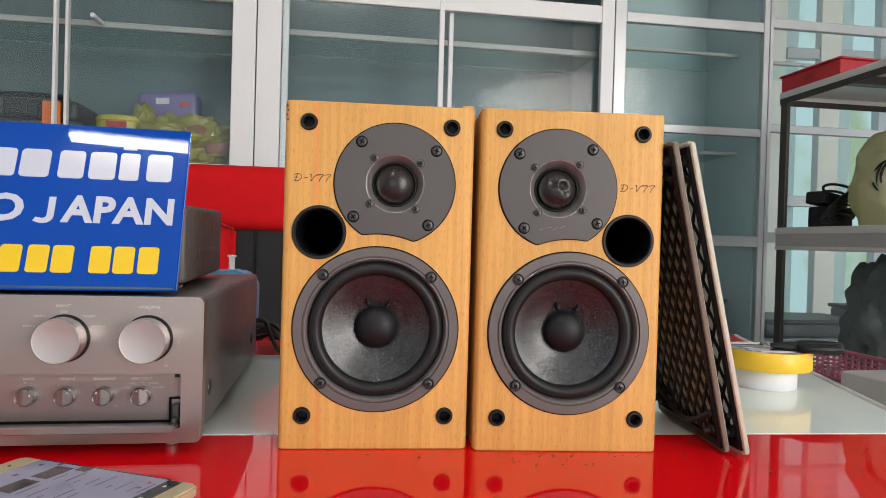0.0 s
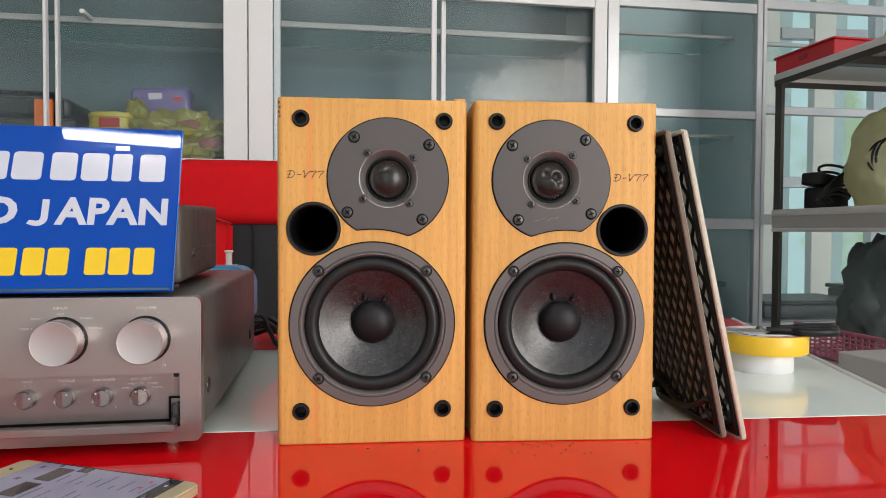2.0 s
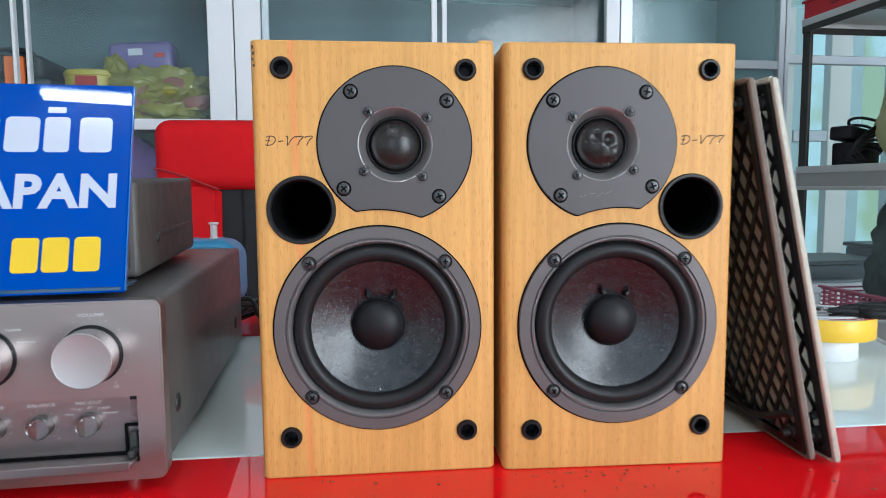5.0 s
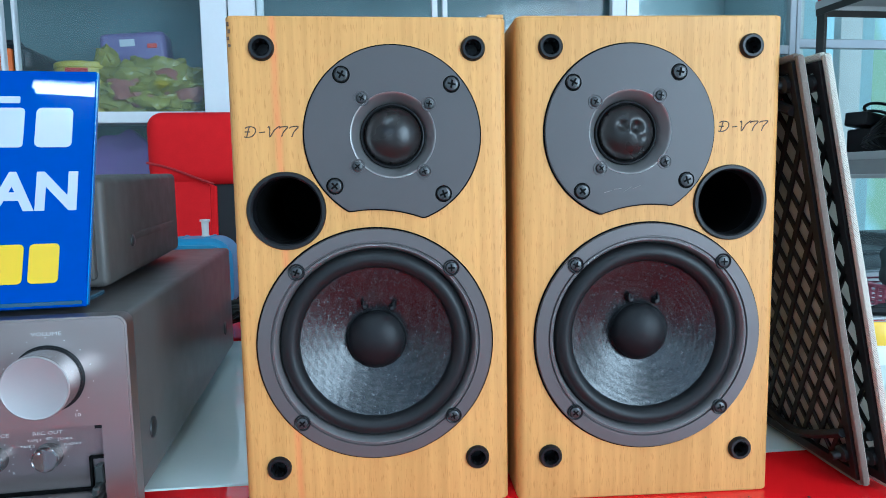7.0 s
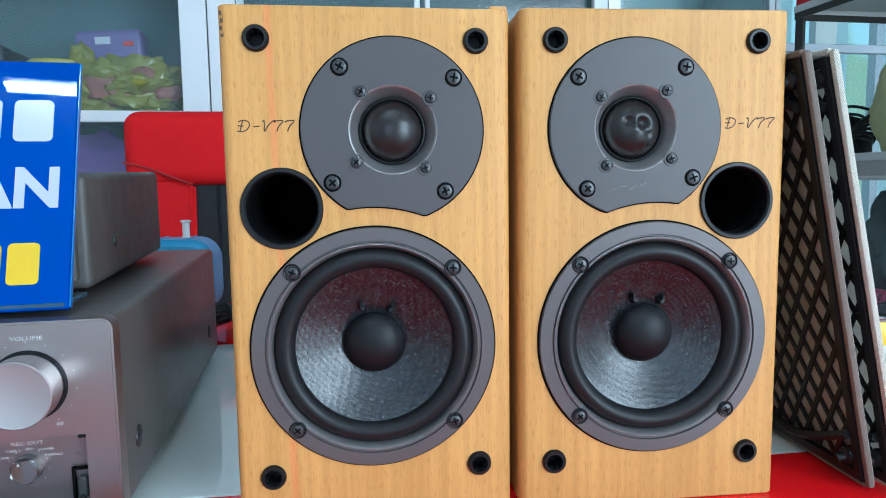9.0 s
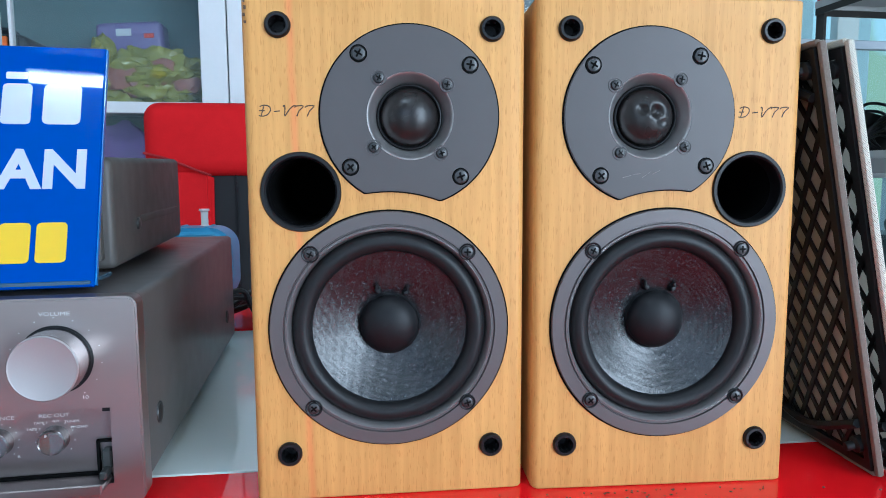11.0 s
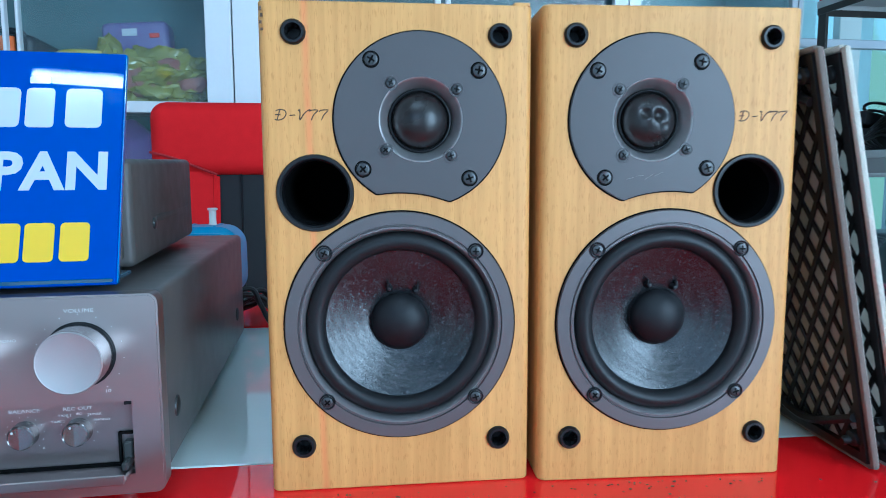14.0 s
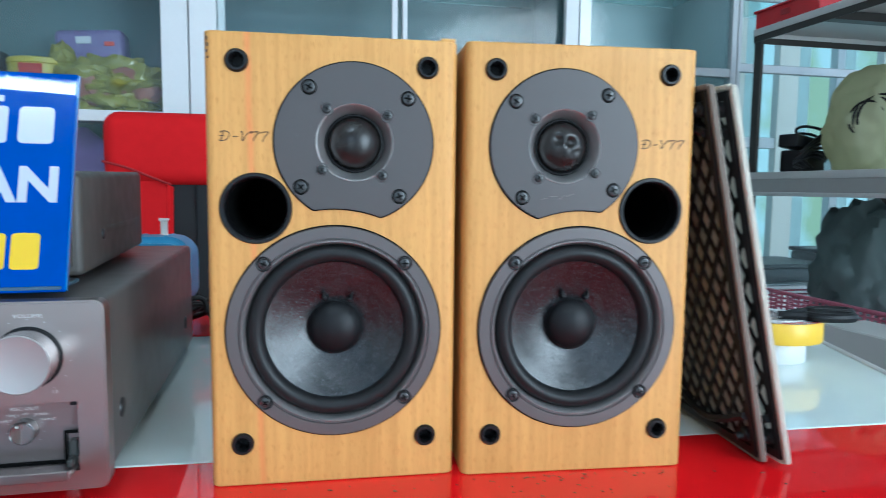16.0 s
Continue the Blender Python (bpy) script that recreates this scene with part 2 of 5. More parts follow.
def moved(bm, m):
    bm.transform(m)
    return bm


def box(cx, cy, cz, sx, sy, sz, bevel=0.0, seg=2):
    bm = bmesh.new()
    bmesh.ops.create_cube(bm, size=1.0, matrix=Matrix.Translation((cx, cy, cz)) @ Matrix.Diagonal((sx, sy, sz, 1)))
    if bevel:
        bmesh.ops.bevel(bm, geom=bm.edges[:], offset=bevel, segments=seg, affect="EDGES", profile=0.5)
    return bm


def lathe(profile, steps=48, close=False):
    """Turns (radius, height) pairs round z."""
    bm = bmesh.new()
    rings = []
    for r, z in profile:
        if r < 1e-7:
            rings.append([bm.verts.new((0, 0, z))])
        else:
            rings.append([bm.verts.new((r * math.cos(2 * math.pi * k / steps), r * math.sin(2 * math.pi * k / steps), z)) for k in range(steps)])
    pairs = list(zip(rings, rings[1:])) + ([(rings[-1], rings[0])] if close else [])
    for a, b in pairs:
        for k in range(steps):
            j = (k + 1) % steps
            if len(a) == 1 and len(b) == 1:
                continue
            if len(a) == 1:
                bm.faces.new((a[0], b[k], b[j]))
            elif len(b) == 1:
                bm.faces.new((a[k], a[j], b[0]))
            else:
                bm.faces.new((a[k], a[j], b[j], b[k]))
    bmesh.ops.recalc_face_normals(bm, faces=bm.faces[:])
    return bm


def tube(points, radius, sides=8, closed=False):
    """A round bar or cable along a smooth line through points."""
    pts = [Vector(p) for p in points]
    fine = []
    n = len(pts)
    for i in range(n - 1):
        p0, p1, p2, p3 = pts[max(i - 1, 0)], pts[i], pts[i + 1], pts[min(i + 2, n - 1)]
        for k in range(6):
            t = k / 6
            fine.append(0.5 * ((2 * p1) + (p2 - p0) * t + (2 * p0 - 5 * p1 + 4 * p2 - p3) * t * t + (3 * p1 - p0 - 3 * p2 + p3) * t ** 3))
    fine.append(pts[-1])
    bm = bmesh.new()
    rings = []
    ref = Vector((0, 0, 1))
    for i, p in enumerate(fine):
        d = (fine[min(i + 1, len(fine) - 1)] - fine[max(i - 1, 0)]).normalized()
        a = d.cross(ref)
        if a.length < 0.05:
            a = d.cross(Vector((1, 0, 0)))
        a.normalize()
        c = d.cross(a)
        rings.append([bm.verts.new(p + radius * (math.cos(2 * math.pi * k / sides) * a + math.sin(2 * math.pi * k / sides) * c)) for k in range(sides)])
    for r0, r1 in zip(rings, rings[1:]):
        for k in range(sides):
            bm.faces.new((r0[k], r0[(k + 1) % sides], r1[(k + 1) % sides], r1[k]))
    bm.faces.new(rings[0])
    bm.faces.new(rings[-1])
    bmesh.ops.recalc_face_normals(bm, faces=bm.faces[:])
    return bm


def prism(outline, depth):
    """A plate from an outline in x, z: its face at y 0, its back at y depth."""
    bm = bmesh.new()
    a = [bm.verts.new((x, 0, z)) for x, z in outline]
    b = [bm.verts.new((x, depth, z)) for x, z in outline]
    bm.faces.new(a)
    bm.faces.new(b[::-1])
    for i in range(len(a)):
        j = (i + 1) % len(a)
        bm.faces.new((a[i], b[i], b[j], a[j]))
    bmesh.ops.recalc_face_normals(bm, faces=bm.faces[:])
    return bm


def mesh(name, bm, material, smooth=35.0):
    me = bpy.data.meshes.new(name)
    bm.normal_update()
    for f in bm.faces:
        f.smooth = True
    for e in bm.edges:
        e.smooth = len(e.link_faces) == 2 and e.calc_face_angle(0.0) < radians(smooth)
    bm.to_mesh(me)
    bm.free()
    me.materials.append(material)
    return me


def part(name, bm, material, parent, label="", smooth=35.0):
    ob = new(name, mesh(name, bm, material, smooth))
    ob.parent = parent
    if label:
        ob["label"] = label
    return ob


def thing(name, m, label, category, group="", kind=""):
    ob = new(name)
    ob.empty_display_size = 0.05
    ob.matrix_world = m
    return tagged(ob, label, category, group, kind)


def solid(name, bm, material, label="", category="", kind="structure", m=None, smooth=35.0):
    ob = new(name, mesh(name, bm, material, smooth))
    if m is not None:
        ob.matrix_world = m
    return tagged(ob, label, category, "", kind)


def lettering(body, size, depth=0.0002, shear=0.0, spacing=1.0, bold=0.0):
    """Raised lettering in the built-in font, standing in the x, z plane, centred, facing -y."""
    c = bpy.data.curves.new("lettering", "FONT")
    c.body, c.size, c.extrude, c.shear, c.space_character, c.offset = body, size, depth, shear, spacing, bold
    c.align_x, c.align_y, c.resolution_u = "CENTER", "CENTER", 3
    ob = bpy.data.objects.new("lettering", c)
    scene.collection.objects.link(ob)
    me = bpy.data.meshes.new_from_object(ob.evaluated_get(bpy.context.evaluated_depsgraph_get()))
    bpy.data.objects.remove(ob)
    bm = bmesh.new()
    bm.from_mesh(me)
    bpy.data.meshes.remove(me)
    bm.transform(Matrix.Rotation(radians(90), 4, "X"))
    return bm


def cut(bm, *tools):
    """bm with the tools' volumes cut away."""
    me = bpy.data.meshes.new("cut")
    bm.to_mesh(me)
    bm.free()
    ob = bpy.data.objects.new("cut", me)
    scene.collection.objects.link(ob)
    extra = []
    for t in tools:
        tm = bpy.data.meshes.new("tool")
        t.to_mesh(tm)
        t.free()
        to = bpy.data.objects.new("tool", tm)
        scene.collection.objects.link(to)
        md = ob.modifiers.new("cut", "BOOLEAN")
        md.operation, md.object, md.solver = "DIFFERENCE", to, "EXACT"
        extra.append(to)
    out = bmesh.new()
    res = bpy.data.meshes.new_from_object(ob.evaluated_get(bpy.context.evaluated_depsgraph_get()))
    out.from_mesh(res)
    for o in (ob, *extra):
        bpy.data.objects.remove(o)
    return out


FRONT = Matrix.Rotation(radians(90), 4, "X")  # turns a lathe's z towards -y, the viewer's side

# ---- the room ----
ROOM_X0, ROOM_X1, ROOM_Y0, ROOM_Y1, ROOM_H = -2.6, 4.2, -3.2, 3.6, 3.1
solid("floor", box((ROOM_X0 + ROOM_X1) / 2, 0.2, -0.05, 6.8, 7.0, 0.1), FLOOR, "grey tiled shop floor", "floor")
solid("ceiling", box((ROOM_X0 + ROOM_X1) / 2, 0.2, ROOM_H + 0.05, 6.8, 7.0, 0.1), PLASTER, "white plain ceiling", "ceiling")
solid("wall_west", box(ROOM_X0 - 0.06, 0.2, ROOM_H / 2, 0.12, 7.0, ROOM_H), PLASTER, "white plaster wall", "wall")
# east wall with a tall window opening
solid("wall_east", join(box(ROOM_X1 + 0.06, -2.25, ROOM_H / 2, 0.12, 1.9, ROOM_H), box(ROOM_X1 + 0.06, 3.35, ROOM_H / 2, 0.12, 0.5, ROOM_H), box(ROOM_X1 + 0.06, 0.9, 0.25, 0.12, 4.4, 0.5), box(ROOM_X1 + 0.06, 0.9, 2.95, 0.12, 4.4, 0.3)), PLASTER, "white plaster wall with a tall window opening", "wall")
# south wall: an open shop front behind the camera
solid("wall_south", join(box(-2.4, ROOM_Y0 - 0.06, ROOM_H / 2, 0.4, 0.12, ROOM_H), box(4.0, ROOM_Y0 - 0.06, ROOM_H / 2, 0.4, 0.12, ROOM_H), box(0.8, ROOM_Y0 - 0.06, 2.95, 6.0, 0.12, 0.3)), PLASTER, "white plaster wall round the open shop front", "wall")
# north wall: plain behind the cabinets, open to windows at its east end
solid("wall_north", join(box(-0.6, ROOM_Y1 + 0.06, ROOM_H / 2, 4.0, 0.12, ROOM_H), box(2.8, ROOM_Y1 + 0.06, 0.15, 2.8, 0.12, 0.3), box(2.8, ROOM_Y1 + 0.06, 2.95, 2.8, 0.12, 0.3)), PLASTER, "white plaster wall beside a window wall", "wall")

# ---- table ----
TABLE = pose(0, 0.649, 0.75, 0, 0, 2.4)


def slab(x0, x1a, x1b, y0, y1, z0, z1):
    """A flat panel whose right end runs slantwise from x1a (front) to x1b (back)."""
    bm = bmesh.new()
    v = [bm.verts.new(p) for p in ((x0, y0, z0), (x1a, y0, z0), (x1b, y1, z0), (x0, y1, z0), (x0, y0, z1), (x1a, y0, z1), (x1b, y1, z1), (x0, y1, z1))]
    for f in ((3, 2, 1, 0), (4, 5, 6, 7), (0, 1, 5, 4), (1, 2, 6, 5), (2, 3, 7, 6), (3, 0, 4, 7)):
        bm.faces.new([v[i] for i in f])
    bmesh.ops.bevel(bm, geom=bm.edges[:], offset=0.0012, segments=1, affect="EDGES")
    return bm


def edge_at(y):
    return 0.545 + 0.27 * (y - 0.12)


table = thing("counter_table", TABLE, "glass-topped counter table, red and pale green bands", "table")
part("front_panel", slab(-0.95, edge_at(-0.36), edge_at(-0.0004), -0.36, -0.0004, -0.010, 0), RED_GLASS, table, "glossy red glass band")
part("middle_panel", slab(-0.95, edge_at(0.0004), edge_at(0.43), 0.0004, 0.43, -0.010, 0), PALE_GLASS, table, "glossy pale green glass band")
part("back_panel", slab(-0.95, edge_at(0.4308), edge_at(0.74), 0.4308, 0.74, -0.010, 0), RED_GLASS, table, "glossy red glass band")
part("top_frame", slab(-0.94, edge_at(-0.35) - 0.01, edge_at(0.73) - 0.01, -0.35, 0.73, -0.05, -0.011), GREY_ALU, table)
ea = math.atan(0.27)
part("edge_trim", moved(box(0, 0, -0.006, 0.006, 1.09 / math.cos(ea), 0.018, 0.002, 1), pose(edge_at(0.19) + 0.0035, 0.19, 0) @ Matrix.Rotation(-ea, 4, "Z")), ALU, table, "pale table edge strip")
for lx, ly in ((-0.9, -0.3), (0.36, -0.3), (-0.9, 0.68), (0.6, 0.68)):
    part("leg", box(lx, ly, -0.4, 0.05, 0.05, 0.70, 0.003), GREY_ALU, table)

# ---- loudspeakers ----
SW, SH, SD = 0.1650, 0.3018, 0.235


def disc_outline(cx, cz, r, n, a0=0.0, a1=360.0):
    return [(cx + r * math.cos(radians(a0 + (a1 - a0) * k / n)), cz + r * math.sin(radians(a0 + (a1 - a0) * k / n))) for k in range(n + 1)]


def cross_screw(r):
    """A pan-head screw seen from the front; a flat black cross stands for its shaded recess."""
    me = mesh("screw", moved(lathe([(0, 0.0008), (r * 0.55, 0.0008), (r * 0.88, 0.0004), (r, -0.0006), (r, -0.002)], 24), FRONT), SCREW)
    bm = bmesh.new()
    bm.from_mesh(me)
    k = len(bm.faces)
    for sx, sz in ((r * 1.15, r * 0.26), (r * 0.26, r * 1.15)):
        c = box(0, -0.0007, 0, sx, 0.0004 if sx > sz else 0.00042, sz)
        tmp = bpy.data.meshes.new("tmp")
        c.to_mesh(tmp)
        c.free()
        bm.from_mesh(tmp)
        bpy.data.meshes.remove(tmp)
    bm.faces.ensure_lookup_table()
    for f in bm.faces[k:]:
        f.material_index = 1
    bm.to_mesh(me)
    bm.free()
    me.materials.append(HOLE)
    return me


SCREW_BIG, SCREW_SMALL, SCREW_WOOFER = (cross_screw(r) for r in (0.0043, 0.0031, 0.0037))


def placed(name, me, parent, m, label=""):
    ob = new(name, me)
    ob.parent, ob.matrix_basis = parent, m
    if label:
        ob["label"] = label
    return ob


def script_letters(cx, cz):
    """The model name D-V77 as thin pen strokes with a struck-through D, leaning to the right."""
    strokes = (
        ((0.6, 0.1), (0.9, 2.5), (1.2, 4.8)),
        ((-0.6, 4.2), (1.2, 4.9), (3.6, 4.3), (4.3, 2.6), (3.2, 0.7), (1.2, 0.0), (-0.5, 0.3)),
        ((-0.6, 2.5), (1.8, 2.5)),
        ((6.0, 2.1), (8.6, 2.4)),
        ((9.6, 4.3), (10.2, 4.8), (10.7, 3.0), (11.0, 0.1), (12.6, 3.0), (14.4, 4.7), (15.2, 4.6)),
        ((14.8, 3.9), (15.6, 4.6), (18.6, 4.6), (17.0, 2.4), (16.3, 0.0)),
        ((19.4, 3.9), (20.2, 4.6), (23.4, 4.7), (21.7, 2.4), (21.0, 0.0)),
    )
    k = 0.00128
    out = []
    for line in strokes:
        out.append(tube([(cx + k * (x - 11.4 + 0.16 * (z - 2.4)), -0.0001, cz + k * (z - 2.4)) for x, z in line], 0.00036, 5))
    bm = join(*out)
    bmesh.ops.scale(bm, vec=(1, 0.5, 1), verts=bm.verts[:])
    return bm


def loudspeaker(m, side, veneer, label, dented):
    """side +1: tweeter to the right of the middle, port at the left; -1: mirrored."""
    sp = thing("bookshelf_speaker", m, label, "speaker", "pair of speakers on the table")
    tx, tz, wz = 0.0132 * side, 0.2326, 0.1052
    px, pz = -0.0512 * side, 0.1886
    shell = box(0, SD / 2, SH / 2, SW, SD, SH)
    bmesh.ops.bevel(shell, geom=[e for e in shell.edges if abs(e.verts[0].co.y + e.verts[1].co.y) < 1e-5 and abs(e.verts[0].co.x - e.verts[1].co.x) < 1e-5], offset=0.0055, segments=4, affect="EDGES", profile=0.5)
    bmesh.ops.bevel(shell, geom=[e for e in shell.edges if e.calc_face_angle(0.0) > 0.7], offset=0.0009, segments=1, affect="EDGES")
    shell = cut(shell,
                moved(lathe([(0, -0.14), (0.0205, -0.14), (0.0205, 0.02), (0, 0.02)], 48), Matrix.Translation((px, 0, pz)) @ FRONT),
                moved(lathe([(0, -0.06), (0.0615, -0.06), (0.0615, 0.02), (0, 0.02)], 64), Matrix.Translation((0, 0, wz)) @ FRONT),
                moved(lathe([(0, -0.03), (0.0270, -0.03), (0.0270, 0.02), (0, 0.02)], 48), Matrix.Translation((tx, 0, tz)) @ FRONT),
                *[moved(lathe([(0, -0.012), (0.0060, -0.012), (0.0060, 0.01), (0, 0.01)], 24), Matrix.Translation((x, 0, z)) @ FRONT) for x in (-0.062, 0.062) for z in (0.0295, 0.2835)])
    part("enclosure", shell, veneer, sp, smooth=40)
    # reflex port: flange and dark tube
    port = part("reflex_port", moved(lathe([(0.0197, -0.012), (0.0196, -0.006), (0.0200, 0.0006), (0.0210, 0.0017), (0.0228, 0.0017), (0.0234, 0.0008), (0.0234, -0.002)], 64), Matrix.Translation((px, 0, pz)) @ FRONT), BLACK, sp, "round black plastic bass port")
    part("port_lining", moved(lathe([(0.0, -0.132), (0.0200, -0.132), (0.0195, -0.010)], 48), Matrix.Translation((px, 0, pz)) @ FRONT), HOLE, port)
    # tweeter plate: a disc with a bite that follows the woofer
    R, r = 0.0524, 0.0836
    out = []
    dx, dz = tx, tz - wz
    d = math.hypot(dx, dz)
    for x, z in disc_outline(tx, tz, R, 160)[:-1]:
        q = math.hypot(x, z - wz)
        if q < r:
            x, z = x * r / q, wz + (z - wz) * r / q
        out.append((x, z))
    plate_bm = prism(out, 0.004)
    plate_bm = cut(moved(plate_bm, Matrix.Translation((0, -0.0022, 0))), moved(lathe([(0, -0.03), (0.0252, -0.03), (0.0252, 0.02), (0, 0.02)], 64), Matrix.Translation((tx, 0, tz)) @ FRONT))
    bmesh.ops.bevel(plate_bm, geom=[e for e in plate_bm.edges if len(e.link_faces) == 2 and e.calc_face_angle(0.0) > 0.8 and all(v.co.y < -0.002 for v in e.verts)], offset=0.0005, segments=2, affect="EDGES")
    plate = part("tweeter_plate", plate_bm, PLATE, sp, "warm grey alloy tweeter faceplate")
    at = Matrix.Translation((tx, 0, tz)) @ FRONT
    # thin black sheet that draws the shade line round the plate
    gap = cut(moved(prism([(tx + (x - tx) * 1.018, tz + (z - tz) * 1.018) for x, z in out], 0.0006), Matrix.Translation((0, -0.0004, 0))), moved(lathe([(0, -0.03), (0.040, -0.03), (0.040, 0.02), (0, 0.02)], 48), Matrix.Translation((tx, 0, tz)) @ FRONT))
    part("shadow_gap", gap, HOLE, plate)
    part("horn_flare", moved(lathe([(0.0258, 0.0019), (0.0254, 0.0023), (0.0249, 0.0021), (0.0243, 0.0012), (0.0232, -0.0010), (0.0216, -0.0036), (0.0202, -0.0064), (0.0195, -0.0084), (0.0193, -0.0100)], 64), at), HORN, plate)
    part("dome_surround", moved(lathe([(0.0197, -0.0072), (0.0191, -0.0056), (0.0184, -0.0054), (0.0178, -0.0071), (0.0168, -0.0079)], 64), at), RUBBER, plate, "black rubber ring round the dome")
    dome_profile = [(0.0172 * math.cos(radians(a)), -0.0077 + 0.0118 * math.sin(radians(a))) for a in range(0, 91, 6)]
    dome_profile[-1] = (0.0, dome_profile[-1][1])
    dome = lathe(dome_profile, 48)
    if dented:
        for v in dome.verts:
            for cx, cy, rad, dep in ((-0.0048, 0.0040, 0.0048, 0.0030), (0.0040, 0.0030, 0.0054, 0.0040), (0.0075, -0.0035, 0.0040, 0.0014)):
                k = math.hypot(v.co.x - cx, v.co.y - cy) / rad
                if k < 1:
                    v.co.z -= dep * (1 - k * k) ** 2
    part("dome", moved(dome, at), DOME, plate, "dented dark dome" if dented else "smooth dark dome", smooth=80)
    for k in range(4):
        a = radians((40 if side > 0 else 50) + 90 * k)
        for rr, me, seat in ((0.0462, SCREW_BIG, 0.0052), (0.0283, SCREW_SMALL, 0.0046)):
            x, z = tx + rr * math.cos(a), tz + rr * math.sin(a)
            placed("screw", me, plate, pose(x, -0.0030, z, 0, 20 * k + 10, 0))
            part("screw_seat", moved(lathe([(seat, 0.0021), (seat * 0.97, 0.00235 if rr > 0.04 else 0.0026), (seat * 0.84, 0.00235 if rr > 0.04 else 0.0026), (seat * 0.80, 0.0022), (seat * 0.5, 0.00225)], 32), Matrix.Translation((x, 0, z)) @ FRONT), HOLE if rr > 0.04 else PLATE, plate)
    # woofer
    at = Matrix.Translation((0, 0, wz)) @ FRONT
    deep = Matrix.Translation((0, -0.0028, wz)) @ FRONT
    ring = part("woofer_ring", moved(lathe([(0.0717, -0.002), (0.0717, 0.0020), (0.0712, 0.0026), (0.0640, 0.0026), (0.0636, 0.0014), (0.0631, 0.0014), (0.0627, 0.0026), (0.0620, 0.0026), (0.0617, 0.001)], 96), at), RING, sp, "warm grey alloy woofer frame ring")
    # black ring that draws the shade line round the woofer frame
    part("shadow_gap", moved(lathe([(0.0716, 0.0004), (0.0727, 0.0004), (0.0727, -0.001)], 96), at), HOLE, ring)
    part("basket_lip", moved(lathe([(0.0621, 0.0024), (0.0616, 0.0027), (0.0611, 0.0022), (0.0602, 0.0002), (0.0596, -0.0024), (0.0592, -0.0050), (0.0590, -0.008)], 96), at), FLARE, ring, "bright inner lip")
    part("surround", moved(lathe([(0.0594, -0.0050)] + [(0.0531 - 0.0060 * math.cos(radians(a)), -0.0050 + 0.0066 * math.sin(radians(a))) for a in range(180, -1, -10)] + [(0.0464, -0.0070)], 96), at), RUBBER, ring, "black rubber roll surround")
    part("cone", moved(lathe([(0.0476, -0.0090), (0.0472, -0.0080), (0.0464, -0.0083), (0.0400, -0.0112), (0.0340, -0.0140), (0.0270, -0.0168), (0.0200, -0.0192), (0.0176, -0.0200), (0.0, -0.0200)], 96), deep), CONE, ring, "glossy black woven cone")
    part("dust_cap", moved(lathe([(0.0194, -0.0200), (0.0192, -0.0184), (0.0186, -0.0180), (0.0184, -0.0184)] + [(0.0184 * math.cos(radians(a)), -0.0180 + 0.0105 * math.sin(radians(a))) for a in range(8, 90, 8)] + [(0, -0.0075)], 64), deep), CAP, ring, "matt black dust cap", smooth=60)
    for a in (108, 63):
        x, z = 0.0224 * math.cos(radians(a)), wz + 0.0224 * math.sin(radians(a))
        part("lead_joint", join(moved(lathe([(0, 0.0036), (0.0012, 0.0034), (0.0017, 0.0018), (0.0022, 0.0), (0.0024, -0.003)], 16), Matrix.Translation((x, 0.0142, z)) @ FRONT), moved(box(0, 0, 0, 0.0018, 0.003, 0.0050, 0.0006, 1), Matrix.Translation((x * 1.12, 0.0124, wz + (z - wz) * 1.1)))), BLACK, ring)
    for k in range(4):
        a = radians(45 + 90 * k)
        x, z = 0.0661 * math.cos(a), wz + 0.0661 * math.sin(a)
        placed("screw", SCREW_WOOFER, ring, pose(x, -0.0036, z, 0, 25 * k, 0))
        part("screw_seat", moved(lathe([(0.0051, 0.0014), (0.0051, 0.0031), (0.0047, 0.0034), (0.0041, 0.0031), (0.0039, 0.0020), (0, 0.0020)], 32), Matrix.Translation((x, 0, z)) @ FRONT), BLACK, ring)
    # grille sockets
    for x, z in ((-0.062, 0.0295), (0.062, 0.0295), (-0.062, 0.2835), (0.062, 0.2835)):
        sock = part("grille_socket", moved(lathe([(0.0, -0.010), (0.0042, -0.010), (0.0044, 0.0010), (0.0050, 0.0026), (0.0064, 0.0026), (0.0073, 0.0016), (0.0075, 0.0)], 40), Matrix.Translation((x, 0, z)) @ FRONT), BLACK, sp, "round black grille socket")
        # ribs coloured near-black for the shade inside the socket
        part("socket_rib", join(*[moved(box(0.0040, 0, -0.002, 0.0012, 0.0012, 0.005), Matrix.Translation((x, 0, z)) @ FRONT @ Matrix.Rotation(radians(60 * k), 4, "Z")) for k in range(6)]), HOLE, sock)
    part("model_lettering", script_letters(-0.0583 * side, 0.2353), INK, sp, "dark slanted script lettering D-V77")
    if dented:
        part("scratch", join(*[tube([(tx - 0.016 + 0.006 * k, -0.00225, tz - 0.0365 + 0.002 * (k % 2)), (tx - 0.011 + 0.006 * k, -0.00225, tz - 0.0352 + 0.001 * k)], 0.00014, 4) for k in range(4)]), mat("pale_scratch", (0.30, 0.28, 0.26), 0.6), plate, "faint pale scratches")
    else:
        part("veneer_chip", box(SW / 2 - 0.0065, 0.004, SH + 0.0006, 0.010, 0.007, 0.0024, 0.0008, 2), veneer, sp, "lifted chip of veneer")
